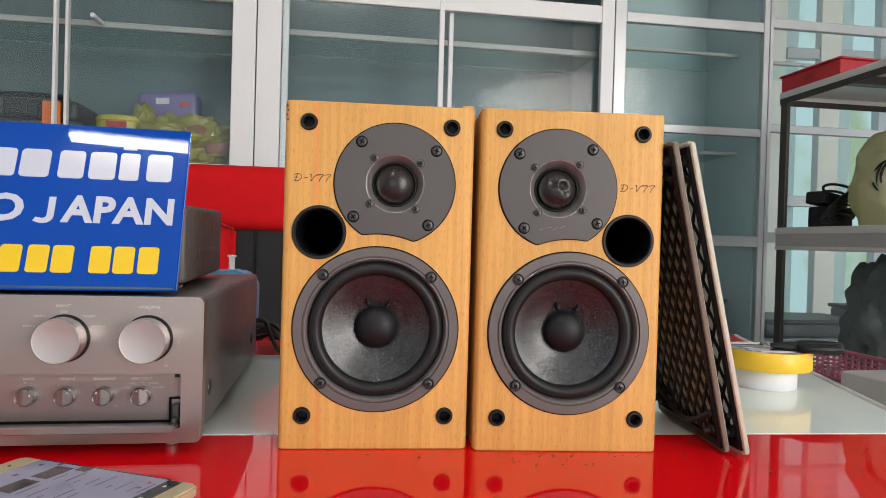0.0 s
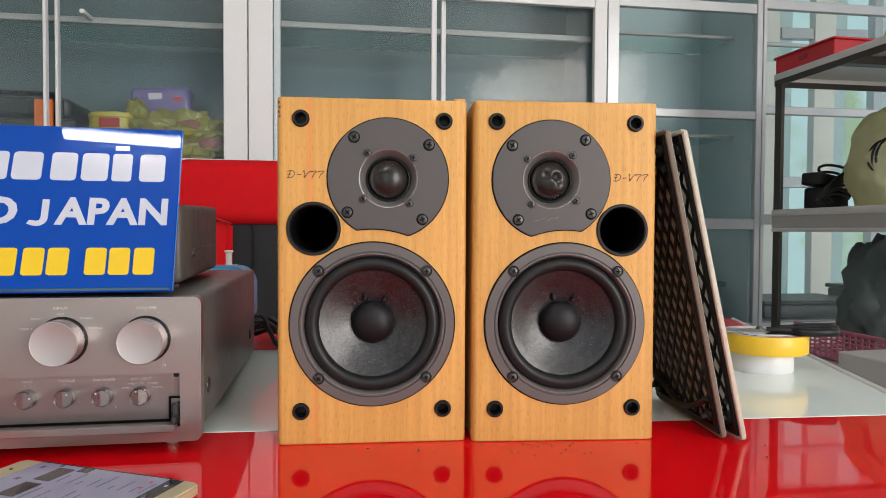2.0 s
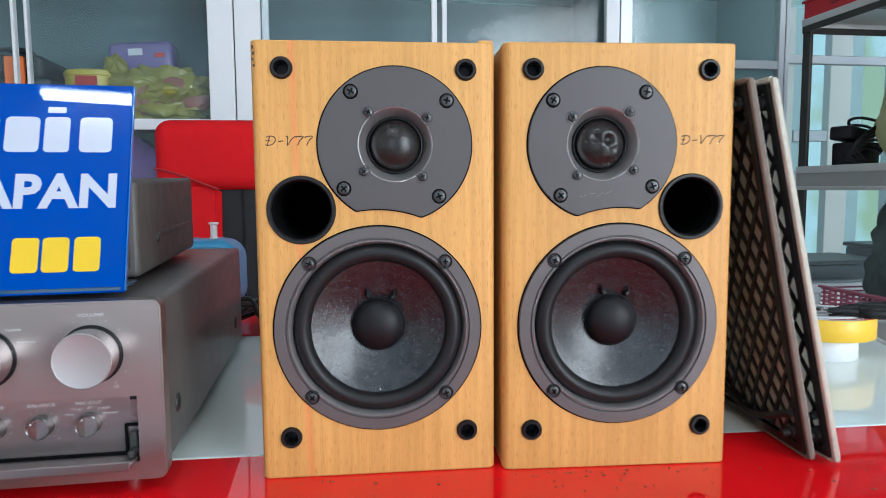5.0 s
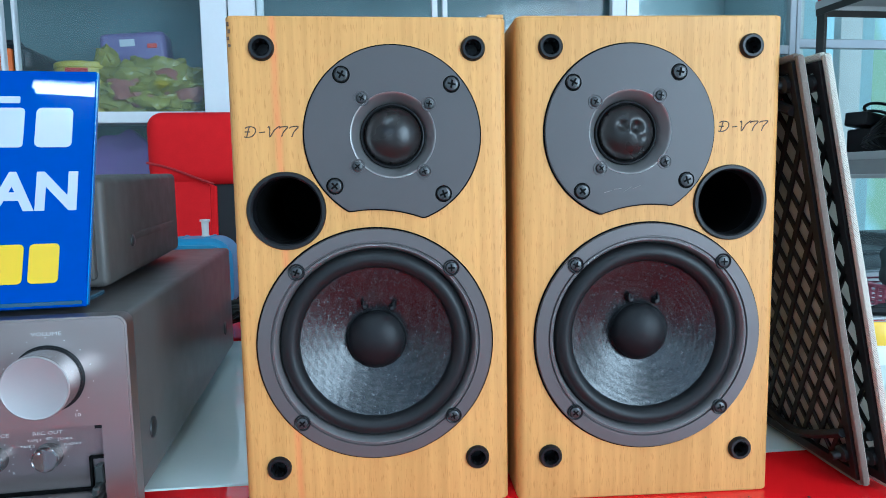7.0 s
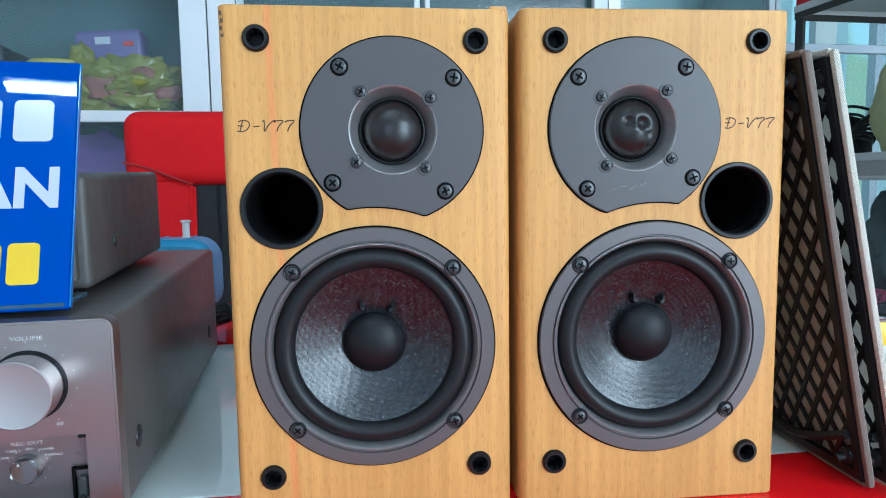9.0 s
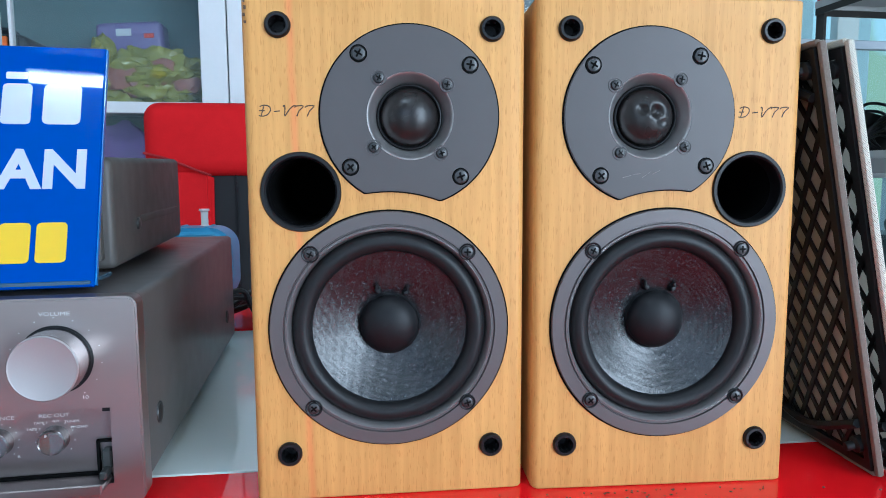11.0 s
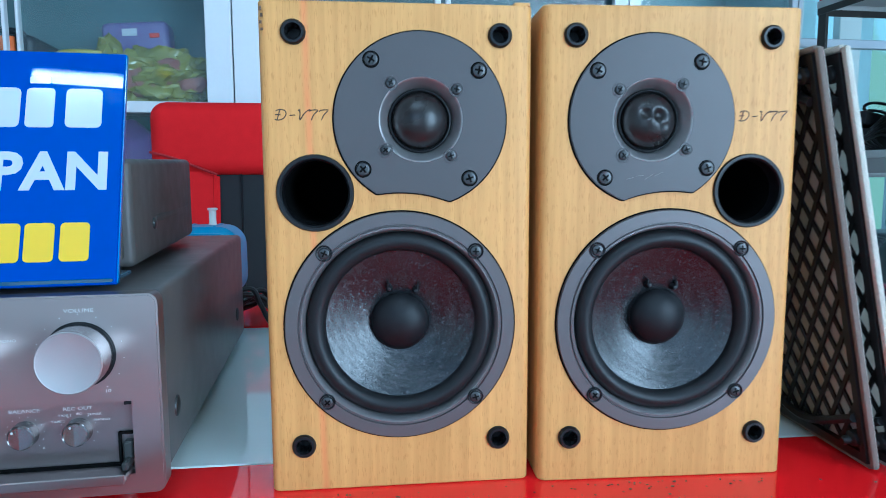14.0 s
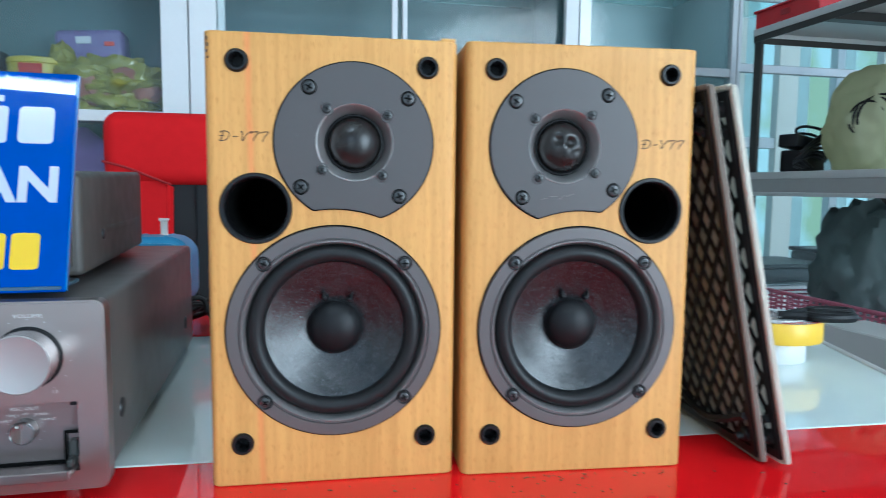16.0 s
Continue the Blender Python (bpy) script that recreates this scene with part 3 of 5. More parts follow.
        part("worn_corner", join(*[box(-SW / 2 + 0.0020 + 0.0006 * (k % 2), -0.0001, SH - 0.005 - 0.0040 * k, 0.0014, 0.0006, 0.0024 - 0.0003 * k) for k in range(4)]), mat("bare_dark_board", (0.10, 0.06, 0.035), 0.9), sp, "dark worn spots at the corner")
    part("back_terminal", box(0, SD + 0.003, 0.08, 0.06, 0.006, 0.05, 0.002), BLACK, sp)
    return sp


def woven_cone():
    m = mat("glossy_black_woven_cone", (0.010, 0.0105, 0.012), 0.18, 0, 0.8, 1500, 0.0, ior=1.58)
    n, l = m.node_tree.nodes, m.node_tree.links
    co = n["Texture Coordinate"]
    b = n["Principled BSDF"]
    waves = []
    for axis in ("X", "Z"):
        w = n.new("ShaderNodeTexWave")
        w.wave_type, w.bands_direction = "BANDS", axis
        w.inputs["Scale"].default_value, w.inputs["Distortion"].default_value, w.inputs["Detail"].default_value, w.inputs["Detail Scale"].default_value = 460, 3.0, 3, 0.8
        l.new(co.outputs["Object"], w.inputs["Vector"])
        waves.append(w)
    mx = n.new("ShaderNodeMath")
    mx.operation = "MULTIPLY"
    l.new(waves[0].outputs["Fac"], mx.inputs[0])
    l.new(waves[1].outputs["Fac"], mx.inputs[1])
    u = n.new("ShaderNodeBump")
    u.inputs["Strength"].default_value, u.inputs["Distance"].default_value = 0.42, 0.00012
    l.new(u.outputs["Normal"], b.inputs["Normal"])
    sc_ = n.new("ShaderNodeTexNoise")
    sc_.inputs["Scale"].default_value, sc_.inputs["Detail"].default_value, sc_.inputs["Distortion"].default_value = 1100, 4, 0.5
    l.new(co.outputs["Object"], sc_.inputs["Vector"])
    both = n.new("ShaderNodeMath")
    both.operation = "MULTIPLY_ADD"
    both.inputs[1].default_value = 1.0
    l.new(mx.outputs[0], both.inputs[0])
    l.new(sc_.outputs["Fac"], both.inputs[2])
    l.new(both.outputs[0], u.inputs["Height"])
    r = n.new("ShaderNodeMapRange")
    r.inputs["From Min"].default_value, r.inputs["From Max"].default_value = 0.3, 1.3
    r.inputs["To Min"].default_value, r.inputs["To Max"].default_value = 0.10, 0.26
    l.new(both.outputs[0], r.inputs["Value"])
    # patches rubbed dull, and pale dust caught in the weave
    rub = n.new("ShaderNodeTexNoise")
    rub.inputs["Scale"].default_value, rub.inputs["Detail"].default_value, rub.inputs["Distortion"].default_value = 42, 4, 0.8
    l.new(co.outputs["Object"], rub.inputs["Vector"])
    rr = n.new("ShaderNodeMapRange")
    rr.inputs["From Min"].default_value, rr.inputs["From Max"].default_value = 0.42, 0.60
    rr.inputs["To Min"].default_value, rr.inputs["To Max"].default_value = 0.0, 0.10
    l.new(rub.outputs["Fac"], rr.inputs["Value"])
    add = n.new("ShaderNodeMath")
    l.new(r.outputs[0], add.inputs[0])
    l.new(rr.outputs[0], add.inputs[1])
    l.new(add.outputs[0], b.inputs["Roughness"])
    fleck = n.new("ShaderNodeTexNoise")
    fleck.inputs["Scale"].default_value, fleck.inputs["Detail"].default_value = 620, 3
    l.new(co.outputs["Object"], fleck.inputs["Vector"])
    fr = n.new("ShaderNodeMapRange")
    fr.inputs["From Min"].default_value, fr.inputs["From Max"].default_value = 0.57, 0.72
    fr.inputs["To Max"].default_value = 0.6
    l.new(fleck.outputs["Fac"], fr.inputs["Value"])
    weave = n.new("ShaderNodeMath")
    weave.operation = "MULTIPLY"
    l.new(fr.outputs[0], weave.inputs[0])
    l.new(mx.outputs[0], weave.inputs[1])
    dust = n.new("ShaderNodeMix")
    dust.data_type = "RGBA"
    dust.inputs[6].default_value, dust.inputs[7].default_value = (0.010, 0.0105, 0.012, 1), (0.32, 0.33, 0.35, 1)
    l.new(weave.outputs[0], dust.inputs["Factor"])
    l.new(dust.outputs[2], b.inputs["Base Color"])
    return m


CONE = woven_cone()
loudspeaker(pose(-0.0602, 0.6015, 0.7502, 0, 0, 2.1), 1, BEECH_STAINED, "beech-veneered bookshelf speaker with a faint red streak", False)
loudspeaker(pose(0.110, 0.600, 0.7502, 0, 0, 0), -1, BEECH, "beech-veneered bookshelf speaker with a dented tweeter dome", True)

# ---- amplifier, slim component and sign ----
AMP = pose(-0.2035, 0.5860, 0.7502, 0, 0, 5.6)
amp = thing("stereo_amplifier", AMP, "champagne silver stereo amplifier with two large knobs", "amplifier")
AW, AD = 0.435, 0.405


def rounded_rect(x0, x1, z0, z1, r, n=6):
    out = []
    for cx, cz, a in ((x1 - r, z0 + r, -90), (x1 - r, z1 - r, 0), (x0 + r, z1 - r, 90), (x0 + r, z0 + r, 180)):
        out += [(cx + r * math.cos(radians(a + 90 * k / n)), cz + r * math.sin(radians(a + 90 * k / n))) for k in range(n + 1)]
    return out


def soft_prism(outline, depth, bevel):
    bm = prism(outline, depth)
    bmesh.ops.bevel(bm, geom=[e for e in bm.edges if all(abs(v.co.y) < 1e-6 for v in e.verts)], offset=bevel, segments=2, affect="EDGES")
    return bm


face = soft_prism(rounded_rect(-AW, 0, 0.009, 0.131, 0.006), 0.014, 0.0012)
face = cut(face, box(-0.2175, -0.001, 0.0445, 0.401, 0.018, 0.045))
front = part("front_panel", face, SILVER, amp, "brushed champagne front panel")
part("sub_panel", box(-0.2175, 0.0095, 0.0445, 0.400, 0.003, 0.0448), SILVER_DARK, front)
part("cover", box(-AW / 2, 0.014 + AD / 2, 0.070, AW - 0.008, AD, 0.118, 0.004, 3), STEEL_COVER, amp, "dusty grey-brown steel cover")
part("vent_strip", join(*[box(-AW / 2 - 0.12 + 0.012 * k, 0.22, 0.1292, 0.004, 0.16, 0.0006) for k in range(21)]), BLACK, amp)
for fx, fy in ((-0.03, 0.03), (-AW + 0.03, 0.03), (-0.03, 0.36), (-AW + 0.03, 0.36)):
    part("foot", moved(lathe([(0, 0), (0.0048, 0), (0.0055, 0.0015), (0.0055, 0.0105), (0, 0.0105)], 24), Matrix.Translation((fx, fy, 0))), KNOB, amp, "round bright metal foot")
for sy, sz in ((0.0553, 0.0440), (0.36, 0.0440)):
    part("cover_screw", moved(lathe([(0, 0.0022), (0.0036, 0.0022), (0.0070, 0.0012), (0.0076, -0.001)], 24), pose(-0.004, sy, sz, 0, 90, 0)), SCREW, amp, "dark side screw")


KR, KD = 0.0182, 0.0185
KNOB_MESH = mesh("knob", moved(lathe([(0, KD - 0.0004), (KR * 0.90, KD - 0.0004), (KR * 0.95, KD), (KR * 0.985, KD - 0.0008)], 72), FRONT), KNOB)
KNOB_SIDE = mesh("knob_side", moved(lathe([(KR * 0.985, KD - 0.0008), (KR, KD - 0.003), (KR, 0.0), (KR, -0.004)], 72), FRONT), mat("polished_turned_alloy", (0.55, 0.53, 0.52), 0.20, 1.0, 0.05, 900, 0.03, stretch=(1, 0.02, 1), rough_var=0.03))
tone = lathe([(0, 0.0092), (0.0064, 0.0092), (0.0070, 0.0086), (0.0075, 0.0070), (0.0078, 0.0)], 40)
for v in tone.verts:
    if v.co.z > 0.008:
        v.co.z -= 0.30 * abs(v.co.x)  # two sloping halves that meet in an upright ridge
SMALL_KNOB = mesh("tone_knob", moved(tone, FRONT), KNOB_DARK, smooth=12)
DOT = mesh("index_dot", moved(lathe([(0, 0.0003), (0.0007, 0.0003), (0.0007, 0)], 12), FRONT), WHITE_INK)
for kx in (-0.0435, -0.1078):
    # black ring added for the shade in the gap behind the knob
    part("knob_recess", moved(lathe([(0.0178, 0.0002), (0.0196, 0.0004), (0.0196, -0.001)], 64), Matrix.Translation((kx, 0, 0.0962)) @ FRONT), BLACK, front)
    kn = placed("knob", KNOB_MESH, front, Matrix.Translation((kx, -0.0005, 0.0962)), "large satin metal knob")
    placed("knob_side", KNOB_SIDE, kn, Matrix.Identity(4), "polished turned side")
for kx, turn in ((-0.0497, 20), (-0.0793, 40), (-0.1083, -40), (-0.1378, -70)):
    kn = placed("tone_knob", SMALL_KNOB, front, Matrix.Translation((kx, 0.0085, 0.0478)), "small metal tone knob")
    a = radians(90 + turn)
    placed("index_dot", DOT, kn, Matrix.Translation((0.0052 * math.cos(a), -0.0093, 0.0052 * math.sin(a))))
for kx, a0, a1, n, rr, y in ((-0.0435, -55, 235, 12, 0.0240, -0.0001), (-0.0497, -40, 220, 8, 0.0105, 0.0078), (-0.0793, -45, 225, 11, 0.0105, 0.0078), (-0.1083, -45, 225, 11, 0.0105, 0.0078), (-0.1378, -45, 225, 11, 0.0105, 0.0078)):
    for k in range(n + 1):
        a = radians(a0 + (a1 - a0) * k / n)
        placed("scale_dot", DOT, front, Matrix.Translation((kx + rr * math.cos(a), y, (0.0962 if rr > 0.02 else 0.0478) + rr * math.sin(a))) @ Matrix.Diagonal((0.48, 1, 0.48, 1)))


def printed(body, x, z, size, y=-0.0001, wide=1.35):
    part("lettering", moved(lettering(body, size, 0.00008), Matrix.Translation((x, y, z)) @ Matrix.Diagonal((wide, 1, 1, 1))), WHITE_INK, front)


printed("VOLUME", -0.0430, 0.1222, 0.0031)
printed("INPUT", -0.1090, 0.1226, 0.0031)
printed("CD", -0.1090, 0.1178, 0.0027)
printed("TAPE 1", -0.1270, 0.1142, 0.0023)
printed("TUNER", -0.0895, 0.1142, 0.0023)
printed("TAPE 2", -0.1350, 0.1060, 0.0023)
printed("PHONO", -0.0825, 0.1060, 0.0023)
printed("10", -0.0296, 0.0738, 0.0028)
for body, x in (("REC OUT", -0.0497), ("BALANCE", -0.0790), ("TREBLE", -0.1080), ("BASS", -0.1375)):
    printed(body, x, 0.0615, 0.0029, 0.0078)
for body, x, z in (("CD", -0.049, 0.0582), ("TAPE 1", -0.0570, 0.0575), ("TUNER", -0.0405, 0.0575), ("TAPE 2", -0.0610, 0.0540), ("PHONO", -0.0365, 0.0540), ("0", -0.1095, 0.0585), ("0", -0.14, 0.0585), ("R", -0.0695, 0.0385)):
    printed(body, x, z, 0.0019, 0.0078)
part("hinged_flap", join(box(-0.2187, -0.004, 0.0235, 0.3985, 0.020, 0.0035, 0.0008, 1), box(-0.2187, -0.0135, 0.0245, 0.3985, 0.0018, 0.0062, 0.0006, 1)), SILVER, amp, "lowered champagne flap under the tone knobs")
# black strip that puts in the shade of the groove above the flap
part("flap_groove", box(-0.222, 0.0085, 0.0255, 0.392, 0.004, 0.0025), HOLE, amp)
part("hinge_frame", join(box(-0.0265, 0.0070, 0.0342, 0.0013, 0.004, 0.0236), box(-0.0221, 0.0070, 0.0454, 0.0101, 0.004, 0.0012), box(-0.0178, 0.0070, 0.0342, 0.0013, 0.004, 0.0236)), HOLE, amp, "black frame round the hinge")
part("flap_hinge", join(box(-0.0213, 0.0060, 0.0350, 0.0056, 0.007, 0.0120, 0.001, 1), box(-0.0210, -0.001, 0.0290, 0.0040, 0.012, 0.005, 0.001, 1)), mat("dark_grey_hinge_plastic", (0.03, 0.032, 0.03), 0.4), amp, "dark grey plastic hinge")
part("latch_dot", box(-0.0215, 0.0078, 0.0640, 0.004, 0.0012, 0.003), BLACK, amp)

TUNER = pose(-0.2400, 0.6480, 0.8820, 0, 0, 8.5)
tuner = thing("slim_component", TUNER, "warm grey slim hi-fi component standing on the amplifier", "hi-fi component")
tb = box(-0.17, 0.145, 0.0450, 0.34, 0.27, 0.080, 0.005, 4)
for v in tb.verts:
    if v.co.z > 0.046:
        v.co.z -= 0.022 * (0.28 - v.co.y)  # the lid falls a little towards the front
part("casing", tb, STEEL_BOX, tuner)
part("side_rib", join(*[moved(box(-0.0003, 0.172, 0.034, 0.0016, 0.170, 0.0060, 0.0007, 2), Matrix.Identity(4))]), STEEL_BOX, tuner)
part("fascia", box(-0.172, 0.007, 0.043, 0.330, 0.008, 0.064, 0.002, 2), STEEL_BOX, tuner)
part("cover_screw", moved(lathe([(0, 0.0020), (0.0025, 0.0020), (0.0045, 0.0012), (0.005, -0.001)], 24), pose(0.0, 0.078, 0.031, 0, 90, 0)), SCREW, tuner, "small bright side screw")
for fx, fy in ((-0.025, 0.03), (-0.315, 0.03), (-0.025, 0.25), (-0.315, 0.25)):
    part("foot", moved(lathe([(0, 0), (0.010, 0), (0.011, 0.002), (0.011, 0.0060), (0, 0.0060)], 24), Matrix.Translation((fx, fy, 0))), RUBBER, tuner)

SIGN = pose(-0.2322, 0.6010, 0.8838, 0, 0, 8) @ pose(0, 0, 0, -21, 0, 0) @ Matrix.Diagonal((1, 1, 0.935, 1))
sign = thing("acrylic_sign", SIGN, "glossy blue acrylic shop sign leaning on the amplifier", "sign")
part("board", box(-0.16, 0.002, 0.0845, 0.32, 0.0035, 0.167, 0.0008, 1), SIGN_BLUE, sign)
part("clear_edge", box(0.0005, 0.002, 0.0845, 0.0008, 0.0030, 0.165), mat("pale_blue_acrylic_edge", (0.03, 0.15, 0.42), 0.15, 0, 0.05, 50), sign, "pale blue cut edge")
part("stand_foot", moved(box(-0.158, 0.024, 0.003, 0.312, 0.046, 0.003, 0.0006, 1), pose(0, 0, 0, 21, 0, 0)), mat("blue_tinted_acrylic", (0.03, 0.07, 0.12), 0.08, 0, 0.05, 50), sign, "blue-tinted clear acrylic foot")
part("word_japan", moved(lettering("APAN", 0.0400, 0.00015, 0, 1.06, 0.0015), Matrix.Translation((-0.0520, -0.0001, 0.0778)) @ Matrix.Diagonal((0.835, 1, 0.905, 1))), SIGN_WHITE, sign, "white capital lettering")
# the first letter J stands on the line: a stem with a short hook
JX, JZ, JW = -0.1046, 0.0649, 0.0056
hook = [(JX, JZ + 0.0258), (JX - JW, JZ + 0.0258), (JX - JW, JZ + 0.0072)] + [(JX - JW - 0.0034 + 0.0034 * math.cos(radians(a)), JZ + 0.0072 + 0.0030 * math.sin(radians(a))) for a in (0, -45, -90, -130)] + [(JX - JW - 0.0085, JZ + 0.0052), (JX - JW - 0.0105, JZ + 0.0016)] + [(JX - 0.0085 + 0.0085 * math.cos(radians(a)), JZ + 0.0070 + 0.0078 * math.sin(radians(a))) for a in (-115, -90, -65, -40, -20, 0)]
part("letter_j", moved(prism(hook, 0.0006), Matrix.Translation((0, -0.0002, 0))), SIGN_WHITE, sign)
part("word_end", moved(lettering("O", 0.0400, 0.00015, 0, 1.0, 0.0015), Matrix.Translation((-0.1441, -0.0001, 0.0778)) @ Matrix.Diagonal((0.95, 1, 0.905, 1))), SIGN_WHITE, sign, "white capital letter")


def bar(x, z, w, h):
    return moved(prism(rounded_rect(x - w / 2, x + w / 2, z - h / 2, z + h / 2, min(w, h) * 0.16, 3), 0.0006), Matrix.Translation((0, -0.0002, 0)))


for bx, bw in ((-0.0235, 0.0215), (-0.0490, 0.0165), (-0.0714, 0.0220), (-0.0968, 0.0210), (-0.1262, 0.0240), (-0.1522, 0.0215), (-0.182, 0.02)):
    part("name_bar", bar(bx, 0.1250, bw, 0.0290), SIGN_WHITE, sign, "white printed bar")
part("name_bar", bar(-0.0500, 0.1455, 0.0120, 0.0050), SIGN_WHITE, sign, "small white printed bar")
for bx in (-0.0245, -0.0442, -0.0630, -0.0925, -0.1116, -0.1325):
    part("number_bar", bar(bx, 0.0300, 0.0166, 0.0262), SIGN_YELLOW, sign, "yellow printed bar")

# ---- phone ----
PH = Matrix.Translation((-0.176, 0.494, 0.7504)) @ Matrix.Rotation(math.atan2(0.494 - 0.551, -0.176 + 0.328), 4, "Z")
phone = thing("smartphone", PH, "gold smartphone lying face up with its screen lit", "phone")
GOLD = mat("champagne_gold_phone_alloy", (0.60, 0.52, 0.33), 0.42, 0.35, 0.05, 300, rough_var=0.04)
PL, PW = 0.162, 0.074
pb = moved(prism(rounded_rect(-PL, 0, -PW, 0, 0.007), 0.0078), Matrix.Rotation(radians(90), 4, "X") @ Matrix.Translation((0, 0, 0)))
pb = moved(pb, Matrix.Translation((0, 0, 0)))
bmesh.ops.recalc_face_normals(pb, faces=pb.faces[:])
lo = min(v.co.z for v in pb.verts)
ymax = max(v.co.y for v in pb.verts)
pb.transform(Matrix.Translation((0, -ymax, -lo)))
bmesh.ops.bevel(pb, geom=[e for e in pb.edges if e.calc_face_angle(0.0) > 1.2], offset=0.0014, segments=2, affect="EDGES")
part("body", pb, GOLD, phone)
SCREEN = glow("lit_phone_screen", (0.27, 0.26, 0.36), 0.16)
SCREEN.node_tree.nodes["Principled BSDF"].inputs["Roughness"].default_value = 0.04
SMOKE = mat("smoke_bezel", (0.03, 0.03, 0.036), 0.08)
screen = part("screen", box(-0.0835, -PW / 2, 0.0080, 0.1170, PW - 0.005, 0.0004), SCREEN, phone, "pale lilac lit screen")
part("screen_edge", box(-0.0835, -0.0016, 0.0080, 0.1170, 0.0016, 0.0005), SMOKE, phone)
PICTURE = mat("dim_picture_tile", (0.075, 0.058, 0.055), 0.10, 0, 1.4, 170, large=1.2)
for py_ in (-0.0205, -0.0490):
    part("picture_tile", box(-0.1110, py_, 0.00836, 0.0145, 0.0235, 0.0002), PICTURE, screen, "small dark picture")
part("picture_tile", box(-0.0960, -0.0068, 0.00836, 0.010, 0.0085, 0.0002), PICTURE, screen, "small dark picture")
GREY_PRINT = mat("grey_print", (0.14, 0.13, 0.18), 0.1)
rng = random.Random(21)
for k in range(9):
    for y0 in (-0.013, -0.043):
        w_ = rng.uniform(0.010, 0.024) if k not in (2, 5) else 0.006
        part("text_bar", box(-0.0985 + 0.0088 * k + 0.0012 * (k % 2), y0 - 0.012 + w_ / 2 - 0.006, 0.00836, 0.0007, w_, 0.0002), GREY_PRINT, screen)
for x, y0 in ((-0.132, -0.011), (-0.130, -0.034), (-0.120, -0.0045)):
    part("icon", box(x, y0, 0.00836, 0.0032, 0.0040, 0.0002, 0.0, 0), GREY_PRINT, screen)
for y0 in (-0.012, -0.022):
    part("icon", box(-0.0335, y0, 0.00836, 0.0022, 0.0030, 0.0002), mat("red_icon", (0.30, 0.06, 0.10), 0.1), screen)
bezel = part("bezel", box(-0.0192, -PW / 2, 0.0080, 0.0110, PW - 0.005, 0.0004), SMOKE, phone, "dark band below the screen")
for y0 in (-0.014, -PW / 2, -PW + 0.014):
    part("touch_mark", box(-0.0192, y0, 0.00836, 0.0020, 0.0026, 0.0002), WHITE_INK, bezel)
part("lens", moved(lathe([(0, 0.0003), (0.0012, 0.0003), (0.0014, 0)], 16), Matrix.Translation((-0.1520, -0.0205, 0.0078))), BLACK, phone)
part("speaker_slot", box(0.0002, -PW / 2 + 0.006, 0.0042, 0.0008, 0.010, 0.0016, 0.0003, 1), BLACK, phone)

# ---- grilles leaning on the speaker ----
CLOTH = cloth("cream_grille_cloth", (0.60, 0.59, 0.53))
CREAM = mat("cream_wrapped_cloth_edge", (0.60, 0.57, 0.48), 0.85, 0, 1.5, 1900, 0.8)
# the woven cloth shows as rows of small dark dots on the wrapped edge
cn, cl = CREAM.node_tree.nodes, CREAM.node_tree.links
dots = []
for turn in (45, -45):
    mp_, wv = cn.new("ShaderNodeMapping"), cn.new("ShaderNodeTexWave")
    mp_.inputs["Rotation"].default_value = (radians(turn), radians(turn), 0)
    wv.inputs["Scale"].default_value, wv.inputs["Distortion"].default_value = 420, 0.6
    cl.new(cn["Texture Coordinate"].outputs["Object"], mp_.inputs["Vector"])
    cl.new(mp_.outputs["Vector"], wv.inputs["Vector"])
    dots.append(wv.outputs["Fac"])
dm, dr, dx_ = cn.new("ShaderNodeMath"), cn.new("ShaderNodeMapRange"), cn.new("ShaderNodeMix")
dm.operation, dx_.data_type = "MULTIPLY", "RGBA"
cl.new(dots[0], dm.inputs[0])
cl.new(dots[1], dm.inputs[1])
dr.inputs["From Min"].default_value, dr.inputs["From Max"].default_value = 0.35, 0.7
cl.new(dm.outputs[0], dr.inputs["Value"])
cl.new(dr.outputs[0], dx_.inputs["Factor"])
dx_.inputs[6].default_value, dx_.inputs[7].default_value = (0.68, 0.64, 0.53, 1), (0.16, 0.13, 0.10, 1)
cl.new(dx_.outputs[2], cn["Principled BSDF"].inputs["Base Color"])
TAPE_EDGE = mat("brown_cloth_edge", (0.175, 0.140, 0.112), 0.85, 0, 0.4, 700, 0.5, large=0.25)
LATTICE = mat("black_moulded_lattice", (0.009, 0.009, 0.009), 0.5, 0, 0.2, 300, 0.05, spec=0.3)


